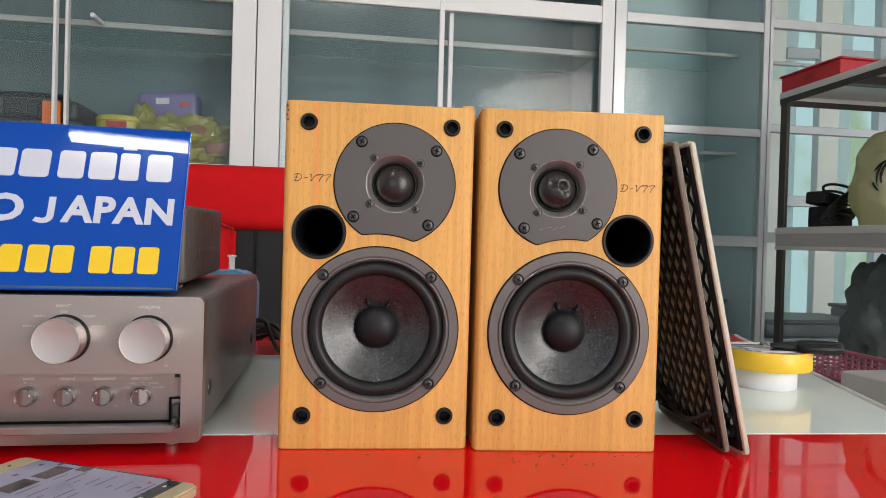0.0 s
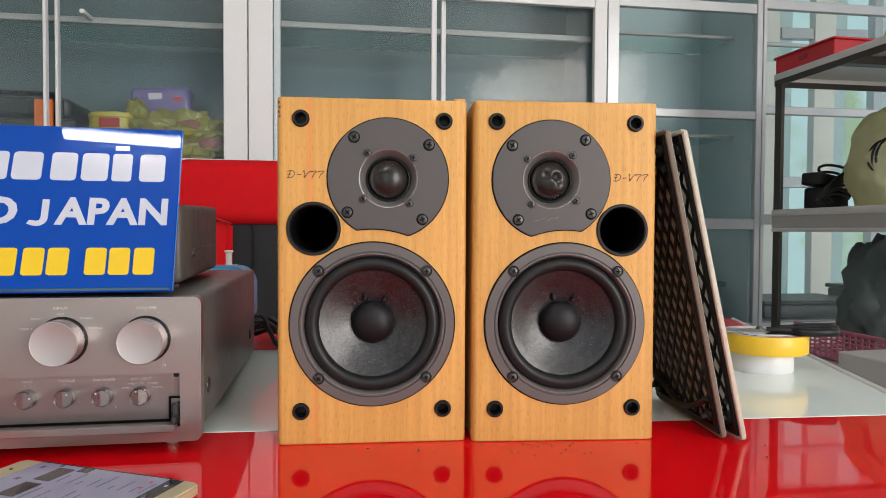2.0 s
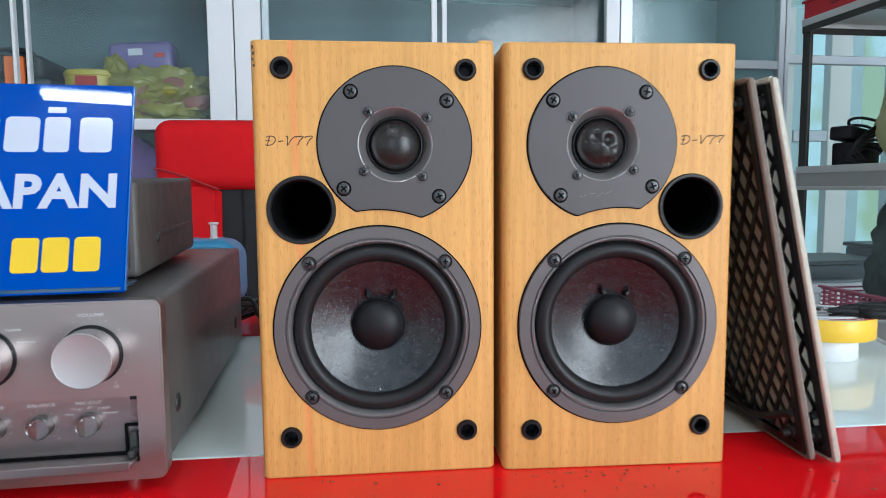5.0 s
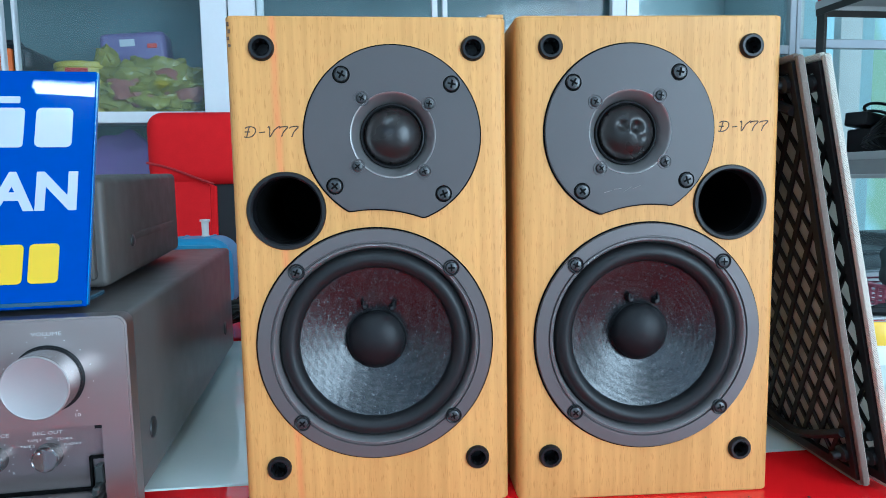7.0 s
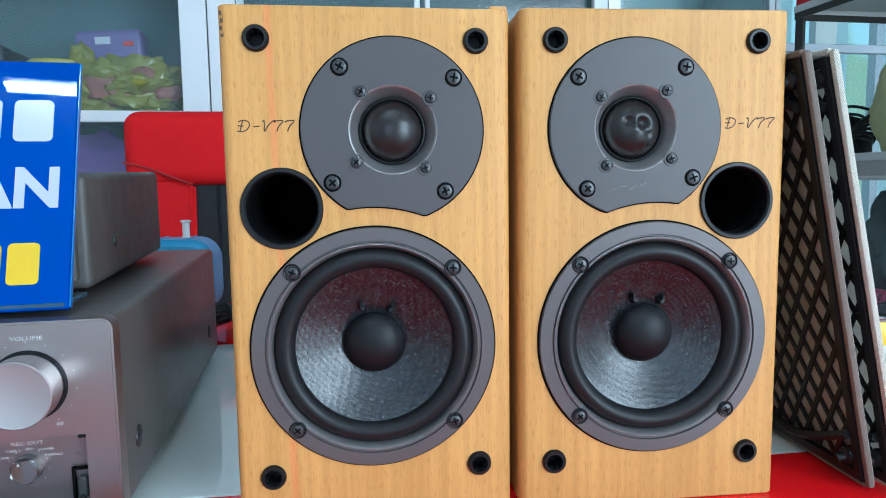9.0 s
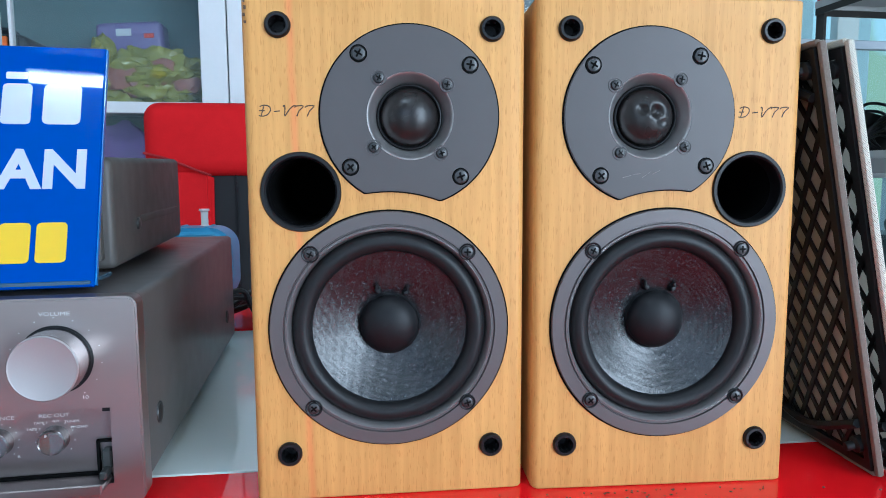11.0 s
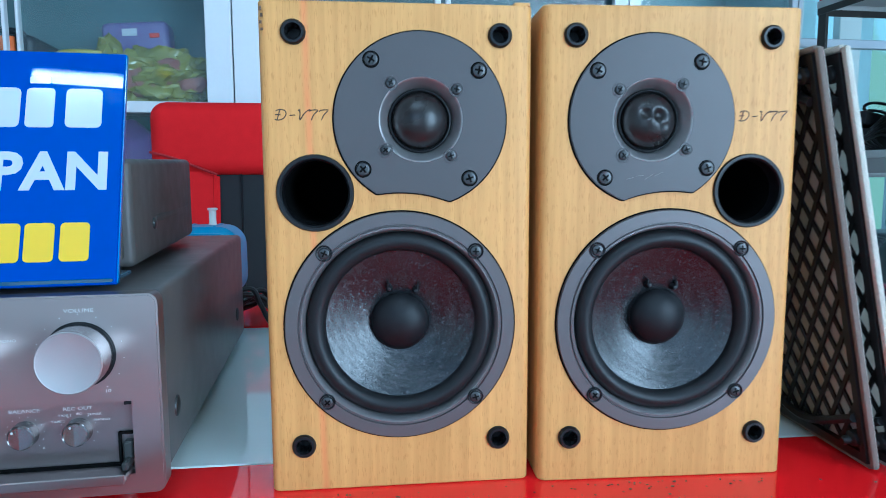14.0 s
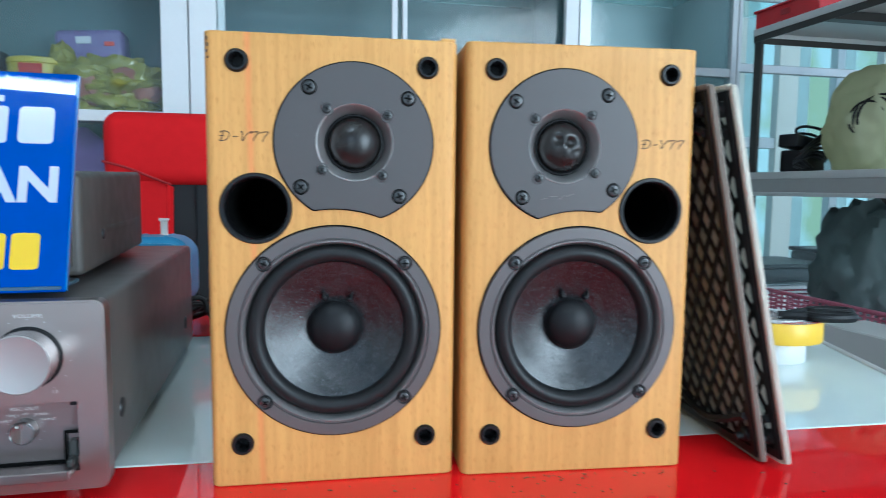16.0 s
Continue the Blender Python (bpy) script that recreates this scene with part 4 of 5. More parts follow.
def grille(foot, top, yaw, edge, label):
    """A shallow frame: cloth stretched over its outer side, an open lattice on its inner side. Local x runs along its width away from the near upright, z up its height, y towards the inside."""
    f, t = Vector(foot), Vector(top)
    up = (t - f).normalized()
    wide = Vector((-math.sin(radians(yaw)), math.cos(radians(yaw)), 0))
    wide = (wide - up * wide.dot(up)).normalized()
    inside = up.cross(wide)
    m = Matrix((wide, inside, up)).transposed().to_4x4()
    m.translation = f
    W, H, D = 0.150, 0.283, 0.0042
    g = thing("speaker_grille", m, label, "speaker grille", "pair of speaker grilles")
    part("cloth", moved(soft_prism(rounded_rect(0.0010, W - 0.0010, 0.0010, H - 0.0010, 0.004), 0.0016, 0.0006), Matrix.Translation((0, 0, 0))), CLOTH, g, "cream woven cloth")
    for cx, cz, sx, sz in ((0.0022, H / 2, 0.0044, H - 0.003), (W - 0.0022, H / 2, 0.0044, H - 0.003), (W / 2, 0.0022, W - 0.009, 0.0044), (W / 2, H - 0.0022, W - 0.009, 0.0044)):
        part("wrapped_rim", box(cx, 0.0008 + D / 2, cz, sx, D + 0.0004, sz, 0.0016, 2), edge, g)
    part("inner_rim", cut(box(W / 2, 0.0046, H / 2, W - 0.0092, 0.004, H - 0.0092), box(W / 2, 0.005, H / 2, W - 0.020, 0.02, H - 0.022)), LATTICE, g, "black plastic inner rim")
    bars = []
    pitch, slope = 0.0165, 58.0
    sn, cs = math.sin(radians(slope)), math.cos(radians(slope))
    for sgn in (1, -1):
        for k in range(-20, 40):
            x0 = k * pitch
            # clip the slanted bar to the frame
            pts = []
            for z in (0.011, H - 0.011):
                pts.append((x0 + sgn * (z - 0.011) * cs / sn, z))
            (xa, za), (xb, zb) = pts
            lo_, hi_ = 0.0105, W - 0.0105
            if xa > xb:
                xa, za, xb, zb = xb, zb, xa, za
            if xb <= lo_ or xa >= hi_:
                continue
            if xa < lo_:
                za += (zb - za) * (lo_ - xa) / (xb - xa)
                xa = lo_
            if xb > hi_:
                zb = za + (zb - za) * (hi_ - xa) / (xb - xa)
                xb = hi_
            L = math.hypot(xb - xa, zb - za)
            if L < 0.006:
                continue
            bars.append(moved(box(0, 0, 0, L, 0.0016, 0.0031), pose((xa + xb) / 2, 0.0028 if sgn > 0 else 0.0036, (za + zb) / 2) @ Matrix.Rotation(-math.atan2(zb - za, xb - xa), 4, "Y")))
    part("lattice", join(*bars), LATTICE, g, "black diamond lattice")
    for x, z in ((0.014, 0.020), (W - 0.014, 0.020), (0.014, H - 0.017), (W - 0.014, H - 0.017)):
        part("peg", moved(lathe([(0, 0.008), (0.0024, 0.008), (0.0030, 0.0068), (0.0030, 0.003), (0.0055, 0.0015), (0.0055, -0.004), (0, -0.004)], 20), Matrix.Translation((x, 0.0075, z)) @ Matrix.Rotation(radians(-90), 4, "X")), LATTICE, g, "black mounting peg")
    for lo_z, mid_z in ((0.036, 0.014), (H - 0.034, H - 0.013)):
        part("corner_brace", tube([(0.010, 0.0075, lo_z), (W / 2, 0.0075, mid_z), (W - 0.010, 0.0075, lo_z)], 0.0032, 6), LATTICE, g)
    return g


grille((0.2735, 0.586, 0.7520), (0.2133, 0.5835, 1.0263), 4, CREAM, "cream cloth speaker grille leaning with its lattice showing")
grille((0.2580, 0.592, 0.7520), (0.2015, 0.5905, 1.0235), 0.5, TAPE_EDGE, "brown-edged speaker grille leaning against the speaker")

# ---- tape rolls and scissors ----
TX, TY = 0.461, 0.898
roll = thing("white_tape_roll", pose(TX - 0.003, TY, 0.7502), "white roll of tape lying on the table", "tape roll", "stacked tape rolls")
part("roll", lathe([(0.030, 0), (0.0405, 0), (0.0412, 0.001), (0.0412, 0.025), (0.0405, 0.026), (0.030, 0.026)], 64, True), mat("white_tape", (0.74, 0.74, 0.76), 0.4, 0, 0.05, 200), roll)
roll = thing("yellow_tape_roll", pose(TX, TY, 0.7763, 0, 0, 0), "yellow roll of tape stacked on a white one", "tape roll", "stacked tape rolls")
part("roll", lathe([(0.040, 0), (0.0555, 0), (0.0562, 0.001), (0.0562, 0.024), (0.0555, 0.025), (0.040, 0.025)], 72, True), mat("yellow_tape", (0.80, 0.50, 0.03), 0.4, 0, 0.06, 200), roll)
part("core", lathe([(0.0375, 0), (0.0398, 0), (0.0398, 0.0262), (0.0375, 0.0262)], 64, True), mat("white_card_core", (0.72, 0.72, 0.72), 0.6, 0, 0.08, 200), roll, "white card core")
part("label_ring", lathe([(0.0401, 0.0253), (0.0545, 0.0253)], 64), mat("white_roll_label", (0.74, 0.74, 0.75), 0.35, 0, 0.05, 100), roll, "white printed paper label")
part("label_lettering", moved(lettering("Nano 5M Tape", 0.0085, 0.0001, 0, 1.0, 0.0002), Matrix.Translation((0.004, -0.0472, 0.0255)) @ Matrix.Rotation(radians(-90), 4, "X") @ Matrix.Diagonal((0.95, 1, 1, 1))), mat("red_print", (0.6, 0.05, 0.06), 0.4), roll, "red printed words")
for a in (228, 214, 318):
    part("label_bar", moved(box(0, 0, 0, 0.008, 0.0045, 0.0003), Matrix.Translation((0.047 * math.cos(radians(a)), 0.047 * math.sin(radians(a)), 0.0256)) @ Matrix.Rotation(radians(a + 90), 4, "Z")), mat("blue_print", (0.05, 0.12, 0.45), 0.4), roll)
sc = thing("scissors", pose(TX - 0.016, TY - 0.020, 0.8035, 0, 0, -8), "black-handled scissors lying on the tape rolls", "scissors")
SCH = mat("black_scissor_handle", (0.008, 0.008, 0.009), 0.45, 0, 0.2, 200, 0.05, spec=0.3)


def ring_handle(cx, cy, rx, ry):
    pts = [(cx + rx * math.cos(radians(a)), cy + ry * math.sin(radians(a)), 0.004) for a in range(0, 361, 30)]
    return join(tube(pts, 0.0055, 10), tube([(cx - rx, cy, 0.004), (cx - rx - 0.02, cy * 0.6, 0.004), (cx - rx - 0.032, cy * 0.2, 0.003)], 0.005, 8))


part("handle", ring_handle(0.066, -0.012, 0.026, 0.011), SCH, sc, "black plastic finger loop")
part("handle", ring_handle(0.080, 0.018, 0.026, 0.012), SCH, sc, "black plastic finger loop")
BLADE = mat("dull_steel_blade", (0.16, 0.155, 0.15), 0.35, 0.8, 0.1, 300, rough_var=0.06)
for s in (1, -1):
    part("blade", moved(prism([(-0.085, 0.0), (0.006, -0.006), (0.012, 0.0), (0.006, 0.007)], 0.0016), pose(0.004, 0.001 * s, 0.002 + 0.0009 * s, 90, 0, 4 * s)), BLADE, sc, "steel blade")
part("pivot", lathe([(0, 0.0085), (0.003, 0.0085), (0.0045, 0.0065), (0.0045, 0.001)], 20), BLADE, sc)

# ---- cables, blue can ----
CABLE = mat("black_cable", (0.012, 0.012, 0.013), 0.4, 0, 0.2, 300)
rng = random.Random(4)
for k in range(12):
    r, y0, w = (0.0034, 0.0026, 0.0040)[k % 3], 1.015 + 0.011 * k, 1 - 0.055 * k
    line = ((-0.315, 0.020), (-0.280, 0.043), (-0.252, 0.052), (-0.230, 0.036), (-0.214, 0.010), (-0.196, 0.003), (-0.150, 0.003), (-0.090, 0.003))
    pts = [(x + rng.uniform(-0.007, 0.007) + 0.0016 * k, y0 + 0.006 * n + rng.uniform(-0.005, 0.005), 0.7504 + r + max(0.0, z * w + (rng.uniform(-0.006, 0.006) if z > 0.005 else 0))) for n, (x, z) in enumerate(line)]
    tagged(solid("audio_cable", tube(pts, r, 8), CABLE, "black audio cable looped behind the amplifier", "cable", "thing"), group="bundle of cables")
    bpy.data.objects["audio_cable" if k == 0 else "audio_cable.%03d" % k].pop("kind", None)

can = thing("blue_container", pose(-0.378, 1.30, 0.7502, 0, 0, 2), "sky blue plastic container with a white nozzle", "container")
SKY = mat("sky_blue_plastic", (0.10, 0.36, 0.60), 0.4, 0, 0.06, 120, 0.03, large=0.12)
cb = moved(prism(rounded_rect(-0.065, 0.065, 0.0, 0.119, 0.034, 8), 0.080), Matrix.Translation((0, -0.040, 0)))
bmesh.ops.bevel(cb, geom=[e for e in cb.edges if e.calc_face_angle(0.0) > 1.2], offset=0.010, segments=3, affect="EDGES")
part("body", cb, SKY, can)
for rx in (-0.018, 0.026):
    part("rib", box(rx, 0, 0.1188, 0.006, 0.058, 0.004, 0.0015, 2), SKY, can)
part("nozzle", moved(lathe([(0, 0.024), (0.0078, 0.024), (0.0082, 0.0220), (0.0082, 0.0208), (0.0058, 0.0200), (0.0054, 0.0), (0.007, -0.003)], 24), Matrix.Translation((0.020, -0.01, 0.124))), mat("white_nozzle_plastic", (0.75, 0.73, 0.68), 0.4, 0, 0.05, 100), can, "white plastic nozzle")

# ---- office chair ----
RED_CLOTH = mat("red_chair_fabric", (0.58, 0.007, 0.011), 0.8, 0, 0.14, 350, 0.2, large=0.16, spec=0.15)
BLACK_MESH = mat("black_chair_mesh", (0.007, 0.0075, 0.009), 0.7, 0, 0.4, 500, 0.4, large=0.2)
chair = thing("office_chair", pose(-0.385, 2.00, 0, 0, 0, 3) @ Matrix.Diagonal((1, 1, 1.010, 1)), "red fabric office chair with a black mesh back", "chair")


def cushion(cx, cy, cz, sx, sy, sz, bev):
    return box(cx, cy, cz, sx, sy, sz, bev, 5)


part("headrest", cushion(0, 0.0, 1.035, 0.605, 0.090, 0.185, 0.040), RED_CLOTH, chair, "padded red headrest band")
for s in (-1, 1):
    out = [(s * 0.300, 0.42), (s * 0.302, 0.985), (s * 0.285, 1.012), (s * 0.135, 0.952), (s * 0.142, 0.60), (s * 0.200, 0.42)]
    bl = moved(prism(out, 0.075), Matrix.Translation((0, -0.030, 0)))
    bmesh.ops.bevel(bl, geom=bl.edges[:], offset=0.014, segments=3, affect="EDGES")
    part("side_bolster", bl, RED_CLOTH, chair, "red padded side bolster")
for s in (-1, 1):
    part("seam", tube([(s * 0.298, -0.0455, 1.000), (s * 0.24, -0.047, 0.985), (s * 0.17, -0.048, 0.957), (s * 0.135, -0.048, 0.944)], 0.0035, 6), mat("dark_red_piping", (0.30, 0.006, 0.010), 0.7), chair, "dark red piping")
part("mesh_back", cushion(0, 0.015, 0.70, 0.32, 0.05, 0.58, 0.015), BLACK_MESH, chair, "black mesh back panel")
part("back_rib", join(*[box(-0.08 + 0.08 * k, -0.014, 0.70, 0.004, 0.006, 0.55, 0.001, 1) for k in range(3)]), BLACK, chair)
part("seat", cushion(0, -0.25, 0.45, 0.52, 0.50, 0.10, 0.035), RED_CLOTH, chair)
part("column", moved(lathe([(0, 0.08), (0.03, 0.08), (0.03, 0.24), (0.022, 0.24), (0.022, 0.41), (0, 0.41)], 24), Matrix.Translation((0, -0.22, 0))), BLACK, chair)
for k in range(5):
    a = radians(72 * k + 18)
    part("base_arm", moved(box(0.15, 0, 0.09, 0.30, 0.045, 0.03, 0.008, 2), Matrix.Translation((0, -0.22, 0)) @ Matrix.Rotation(a, 4, "Z")), BLACK, chair)
    part("caster", moved(lathe([(0, -0.02), (0.026, -0.02), (0.030, -0.012), (0.030, 0.012), (0.026, 0.02), (0, 0.02)], 20), Matrix.Translation((0.29 * math.cos(a), -0.22 + 0.29 * math.sin(a), 0.0302)) @ Matrix.Rotation(a, 4, "Z") @ Matrix.Rotation(radians(90), 4, "X")), BLACK, chair)
for s in (-1, 1):
    part("back_bracket", box(0.0 + 0.06 * s, -0.02, 0.44, 0.04, 0.06, 0.08, 0.006, 2), BLACK, chair)

# ---- crumbs of dust on the red glass before the speakers ----
rng = random.Random(9)
bits = []
for k in range(70):
    x = rng.gauss(0.095, 0.05) if k % 3 else rng.uniform(-0.14, 0.30)
    y = 0.594 - abs(rng.gauss(0, 0.010)) - (0.02 if k % 7 == 0 else 0)
    r = rng.uniform(0.0003, 0.0009)
    b = bmesh.new()
    bmesh.ops.create_icosphere(b, subdivisions=1, radius=r, matrix=Matrix.Translation((x, y, 0.7503 + r * 0.6)) @ Matrix.Diagonal((rng.uniform(0.7, 1.8), 1, 0.7, 1)))
    bits.append(b)
solid("dust_crumbs", join(*bits), mat("brown_dust_crumb", (0.10, 0.05, 0.03), 0.9), "small brown dust crumbs on the red glass", "crumbs", "stuff")

# ---- display cabinets along the back ----
SHELF_GLASS = glass("shelf_glass", (0.86, 0.95, 0.94))
CAB = pose(0, 2.30, 0, 0, 0, 5)
CD_ = 0.42
Z_TOP = 2.25


def cabinet(name, u0, u1, label, stiles, rails, shelves, material, back=True, lining=TEAL_BACK):
    """An aluminium show cabinet in the row. stiles: (from, to, setback) uprights; rails: (bottom, top) front bars; shelves: heights."""
    c = thing(name, CAB @ Matrix.Translation(((u0 + u1) / 2, 0, 0)), label, "display cabinet", "row of display cabinets")
    x0, x1 = u0 - (u0 + u1) / 2, u1 - (u0 + u1) / 2
    off = -(u0 + u1) / 2
    for a, b, back_set in stiles:
        part("stile", box((a + b) / 2 + off, 0.012 + back_set, Z_TOP / 2, b - a, 0.024, Z_TOP, 0.002, 1), material, c)
    for i, (a, b) in enumerate(rails):
        for s0, s1 in spans(u0, u1, stiles):
            part("rail", box((s0 + s1) / 2 + off, 0.013, (a + b) / 2, s1 - s0, 0.022, b - a, 0.002, 1), material, c)
    if back:
        part("back_panel", box(0, CD_, Z_TOP / 2, x1 - x0, 0.012, Z_TOP), lining, c, "blue-grey back panel")
        for x in (x0 + 0.008, x1 - 0.008):
            part("side_panel", box(x, CD_ / 2 + 0.02, Z_TOP / 2, 0.010, CD_ - 0.056, Z_TOP), lining, c)
    for z, y0, th in shelves:
        lid = part("shelf", box(0, (y0 + 0.021 + CD_ - 0.008) / 2, z - 0.004, x1 - x0 - 0.03, CD_ - 0.030 - y0, 0.008), SHELF_GLASS if z > 1.3 else material, c, "glass shelf" if z > 1.3 else "")
        lid.visible_shadow = z < 1.3
        part("shelf_edge", box(0, y0 + 0.010, z - th / 2, x1 - x0 - 0.03, 0.020, th, 0.002, 1), EDGE_ALU, c, "dull grey aluminium shelf edge")
    part("plinth", box(0, CD_ / 2, 0.04, x1 - x0, CD_ - 0.03, 0.08), material, c)
    part("top", box(0, CD_ / 2, Z_TOP + 0.011, x1 - x0, CD_, 0.02), material, c)
    return c, off


def spans(u0, u1, stiles):
    """The clear stretches between the front stiles."""
    edges = sorted((a, b) for a, b, s in stiles if s < 0.01 and b - a > 0.02)
    out, at = [], u0
    for a, b in edges:
        if a - at > 0.02:
            out.append((at, a))
        at = b
    if u1 - at > 0.02:
        out.append((at, u1))
    return out


def pane(c, off, a, b, z0, z1, y):
    p = part("pane", box((a + b) / 2 + off, y, (z0 + z1) / 2, b - a, 0.005, z1 - z0), CABINET_GLASS, c, "clear glass pane")
    p.visible_shadow = False


c, off = cabinet("display_cabinet", -1.80, -0.540, "white aluminium display cabinet holding tools and bags", [(-1.80, -1.725, 0), (-0.616, -0.541, 0), (-1.1625, -1.1530, 0), (-1.1390, -1.1295, 0.03)], [(1.135, 1.168), (1.705, 1.76)], [(1.640, 0.11, 0.020), (1.168, 0.036, 0.020), (2.0, 0.11, 0.02), (0.62, 0.036, 0.02)], ALU)
pane(c, off, -1.72, -1.160, 1.17, 1.705, 0.012)
pane(c, off, -1.130, -0.618, 1.17, 1.705, 0.042)
pane(c, off, -1.72, -0.618, 0.09, 1.133, 0.020)
part("gallery_brace", box(-1.055 + off, 0.066, 1.632, 0.014, 0.086, 0.014, 0.002, 1), ALU, c)
c, off = cabinet("display_cabinet", -0.537, 0.6975, "white aluminium display cabinet with empty glass shelves", [(-0.537, -0.460, 0), (0.651, 0.6975, 0), (0.068, 0.086, 0), (0.106, 0.122, 0.03), (-0.459, -0.438, 0.03)], [(1.135, 1.168), (1.730, 1.79)], [(1.660, 0.11, 0.020), (1.168, 0.036, 0.020), (2.0, 0.11, 0.02), (0.62, 0.036, 0.02)], ALU)
pane(c, off, -0.458, 0.077, 1.17, 1.73, 0.012)
pane(c, off, 0.110, 0.650, 1.17, 1.73, 0.042)
c, off = cabinet("display_cabinet", 0.700, 1.301, "aluminium display cabinet with bare shelves", [(0.700, 0.743, 0), (1.278, 1.301, 0)], [(1.741, 1.777), (1.354, 1.384), (0.947, 0.987), (0.565, 0.60)], [(1.704, 0.16, 0.012), (1.318, 0.16, 0.012)], GREY_ALU, lining=HAZE_BACK)
for a, b in ((0.60, 0.947), (0.987, 1.354), (1.384, 1.741), (1.777, 2.2)):
    pane(c, off, 0.745, 1.277, a, b, 0.014)
c, off = cabinet("display_cabinet", 1.303, 2.30, "see-through aluminium and glass display cabinet", [(1.303, 1.318, 0), (2.26, 2.30, 0)], [(1.762, 1.797), (1.376, 1.406), (0.967, 1.005), (0.565, 0.60)], [(1.690, 0.16, 0.014)], GREY_ALU, back=False)
for a, b in ((0.60, 0.967), (1.005, 1.376), (1.406, 1.762), (1.797, 2.2)):
    pane(c, off, 1.32, 2.258, a, b, 0.014)


def blob(sx, sy, sz, seed, rough=0.25, freq=3.0, sub=4):
    """A soft crumpled lump that rests on z 0."""
    bm = bmesh.new()
    bmesh.ops.create_icosphere(bm, subdivisions=sub, radius=1.0)
    for v in bm.verts:
        p = v.co.copy()
        k = 1 + rough * noise.noise(p * freq + Vector((seed * 7.3, seed * 1.7, 0))) + rough * 0.5 * noise.noise(p * freq * 2.7 + Vector((seed, 0, 9)))
        v.co = Vector((p.x * sx * k, p.y * sy * k, p.z * sz * k))
    zf = -0.72 * sz
    for v in bm.verts:
        v.co.z = max(v.co.z, zf) - zf
    return bm


def crinkled(name, c, rough, alpha=1.0):
    m = mat(name, c, rough, 0, 0.5, 40, 0.8, large=0.4)
    return m


# things in the west cabinet
S = 1.1682
case = thing("tool_case", CAB @ pose(-1.30, 0.20, S, 0, 0, 2), "black plastic tool case with orange latches", "tool case")
CASE = mat("dark_slate_plastic", (0.012, 0.018, 0.024), 0.5, 0, 0.15, 80, 0.1)
part("lower_shell", box(0, 0, 0.065, 0.40, 0.24, 0.13, 0.012, 3), CASE, case)
part("lid", box(-0.01, 0, 0.165, 0.38, 0.235, 0.068, 0.02, 3), CASE, case)
for k in range(4):
    part("rib", box(-0.15 + 0.1 * k, -0.119, 0.165, 0.02, 0.010, 0.05, 0.002, 1), CASE, case)
part("latch", box(0.104, -0.124, 0.145, 0.056, 0.014, 0.09, 0.004, 2), mat("orange_latch_plastic", (0.85, 0.18, 0.02), 0.4, 0, 0.05, 60), case, "bright orange latch")
part("handle", tube([(-0.12, 0, 0.195), (-0.11, 0, 0.225), (0.0, 0, 0.23), (0.10, 0, 0.225), (0.11, 0, 0.195)], 0.010, 8), CASE, case)
tin = thing("yellow_tin", CAB @ pose(-0.996, 0.18, S) @ Matrix.Diagonal((0.92, 0.92, 1.04, 1)), "yellow round tin with a red label", "tin")
part("can", lathe([(0, 0), (0.095, 0), (0.097, 0.004), (0.097, 0.135), (0.100, 0.138), (0.100, 0.150), (0.094, 0.154), (0, 0.152)], 48), mat("yellow_tin_paint", (0.46, 0.38, 0.05), 0.4, 0, 0.08, 40, large=0.1), tin)
part("label", moved(box(0, -0.0975, 0.118, 0.07, 0.004, 0.03, 0.001, 1), Matrix.Identity(4)), mat("dark_red_label", (0.35, 0.02, 0.02), 0.4), tin, "red paper label")
stand = thing("carton", CAB @ pose(-0.845, 0.30, S), "plain brown carton behind the bag", "carton")
part("carton_body", box(0, 0, 0.0825, 0.20, 0.12, 0.165, 0.003, 1), mat("brown_card", (0.28, 0.19, 0.11), 0.8, 0, 0.1, 60, 0.1, large=0.1), stand)
purple = thing("purple_pack", CAB @ pose(-0.867, 0.28, S + 0.1655, 0, -4, 0), "purple soft pack with a white label", "pack")
PURPLE = mat("purple_film", (0.165, 0.125, 0.29), 0.4, 0, 0.2, 30, 0.4, large=0.3)
part("pack", box(0, 0, 0.055, 0.205, 0.10, 0.11, 0.02, 3), PURPLE, purple)
part("label", box(-0.015, -0.0515, 0.075, 0.045, 0.003, 0.022), mat("pale_label", (0.55, 0.55, 0.6), 0.4), purple)
part("label", box(0.060, -0.0515, 0.062, 0.030, 0.003, 0.014, 0.001, 1), mat("red_spot", (0.55, 0.05, 0.03), 0.4), purple)
bag = thing("plastic_bag", CAB @ pose(-0.79, 0.155, S), "crumpled yellow-green plastic bag with pink contents", "plastic bag")
part("bag_film", blob(0.185, 0.10, 0.100, 3, 0.30, 3.2, 5), crinkled("yellow_green_bag_film", (0.235, 0.215, 0.040), 0.22), bag)
for k, (x, z, r) in enumerate(((-0.07, 0.075, 0.055), (0.045, 0.085, 0.05), (0.115, 0.06, 0.04), (-0.02, 0.05, 0.05))):
    part("contents", moved(blob(r, r * 0.6, r, 11 + k, 0.25, 2.0, 3), Matrix.Translation((x, -0.062, z - r * 0.6))), crinkled("pink_contents", (0.24, 0.090, 0.060), 0.5), bag, "pinkish bulge inside the bag")
part("bag_top", moved(blob(0.035, 0.03, 0.045, 5, 0.4, 3.0, 3), Matrix.Translation((-0.135, -0.01, 0.135))), crinkled("yellow_green_bag_film", (0.235, 0.215, 0.040), 0.22), bag)
low = thing("purple_bag", CAB @ pose(-0.90, 0.20, 0.6205), "dark purple bag on the lower shelf", "bag")
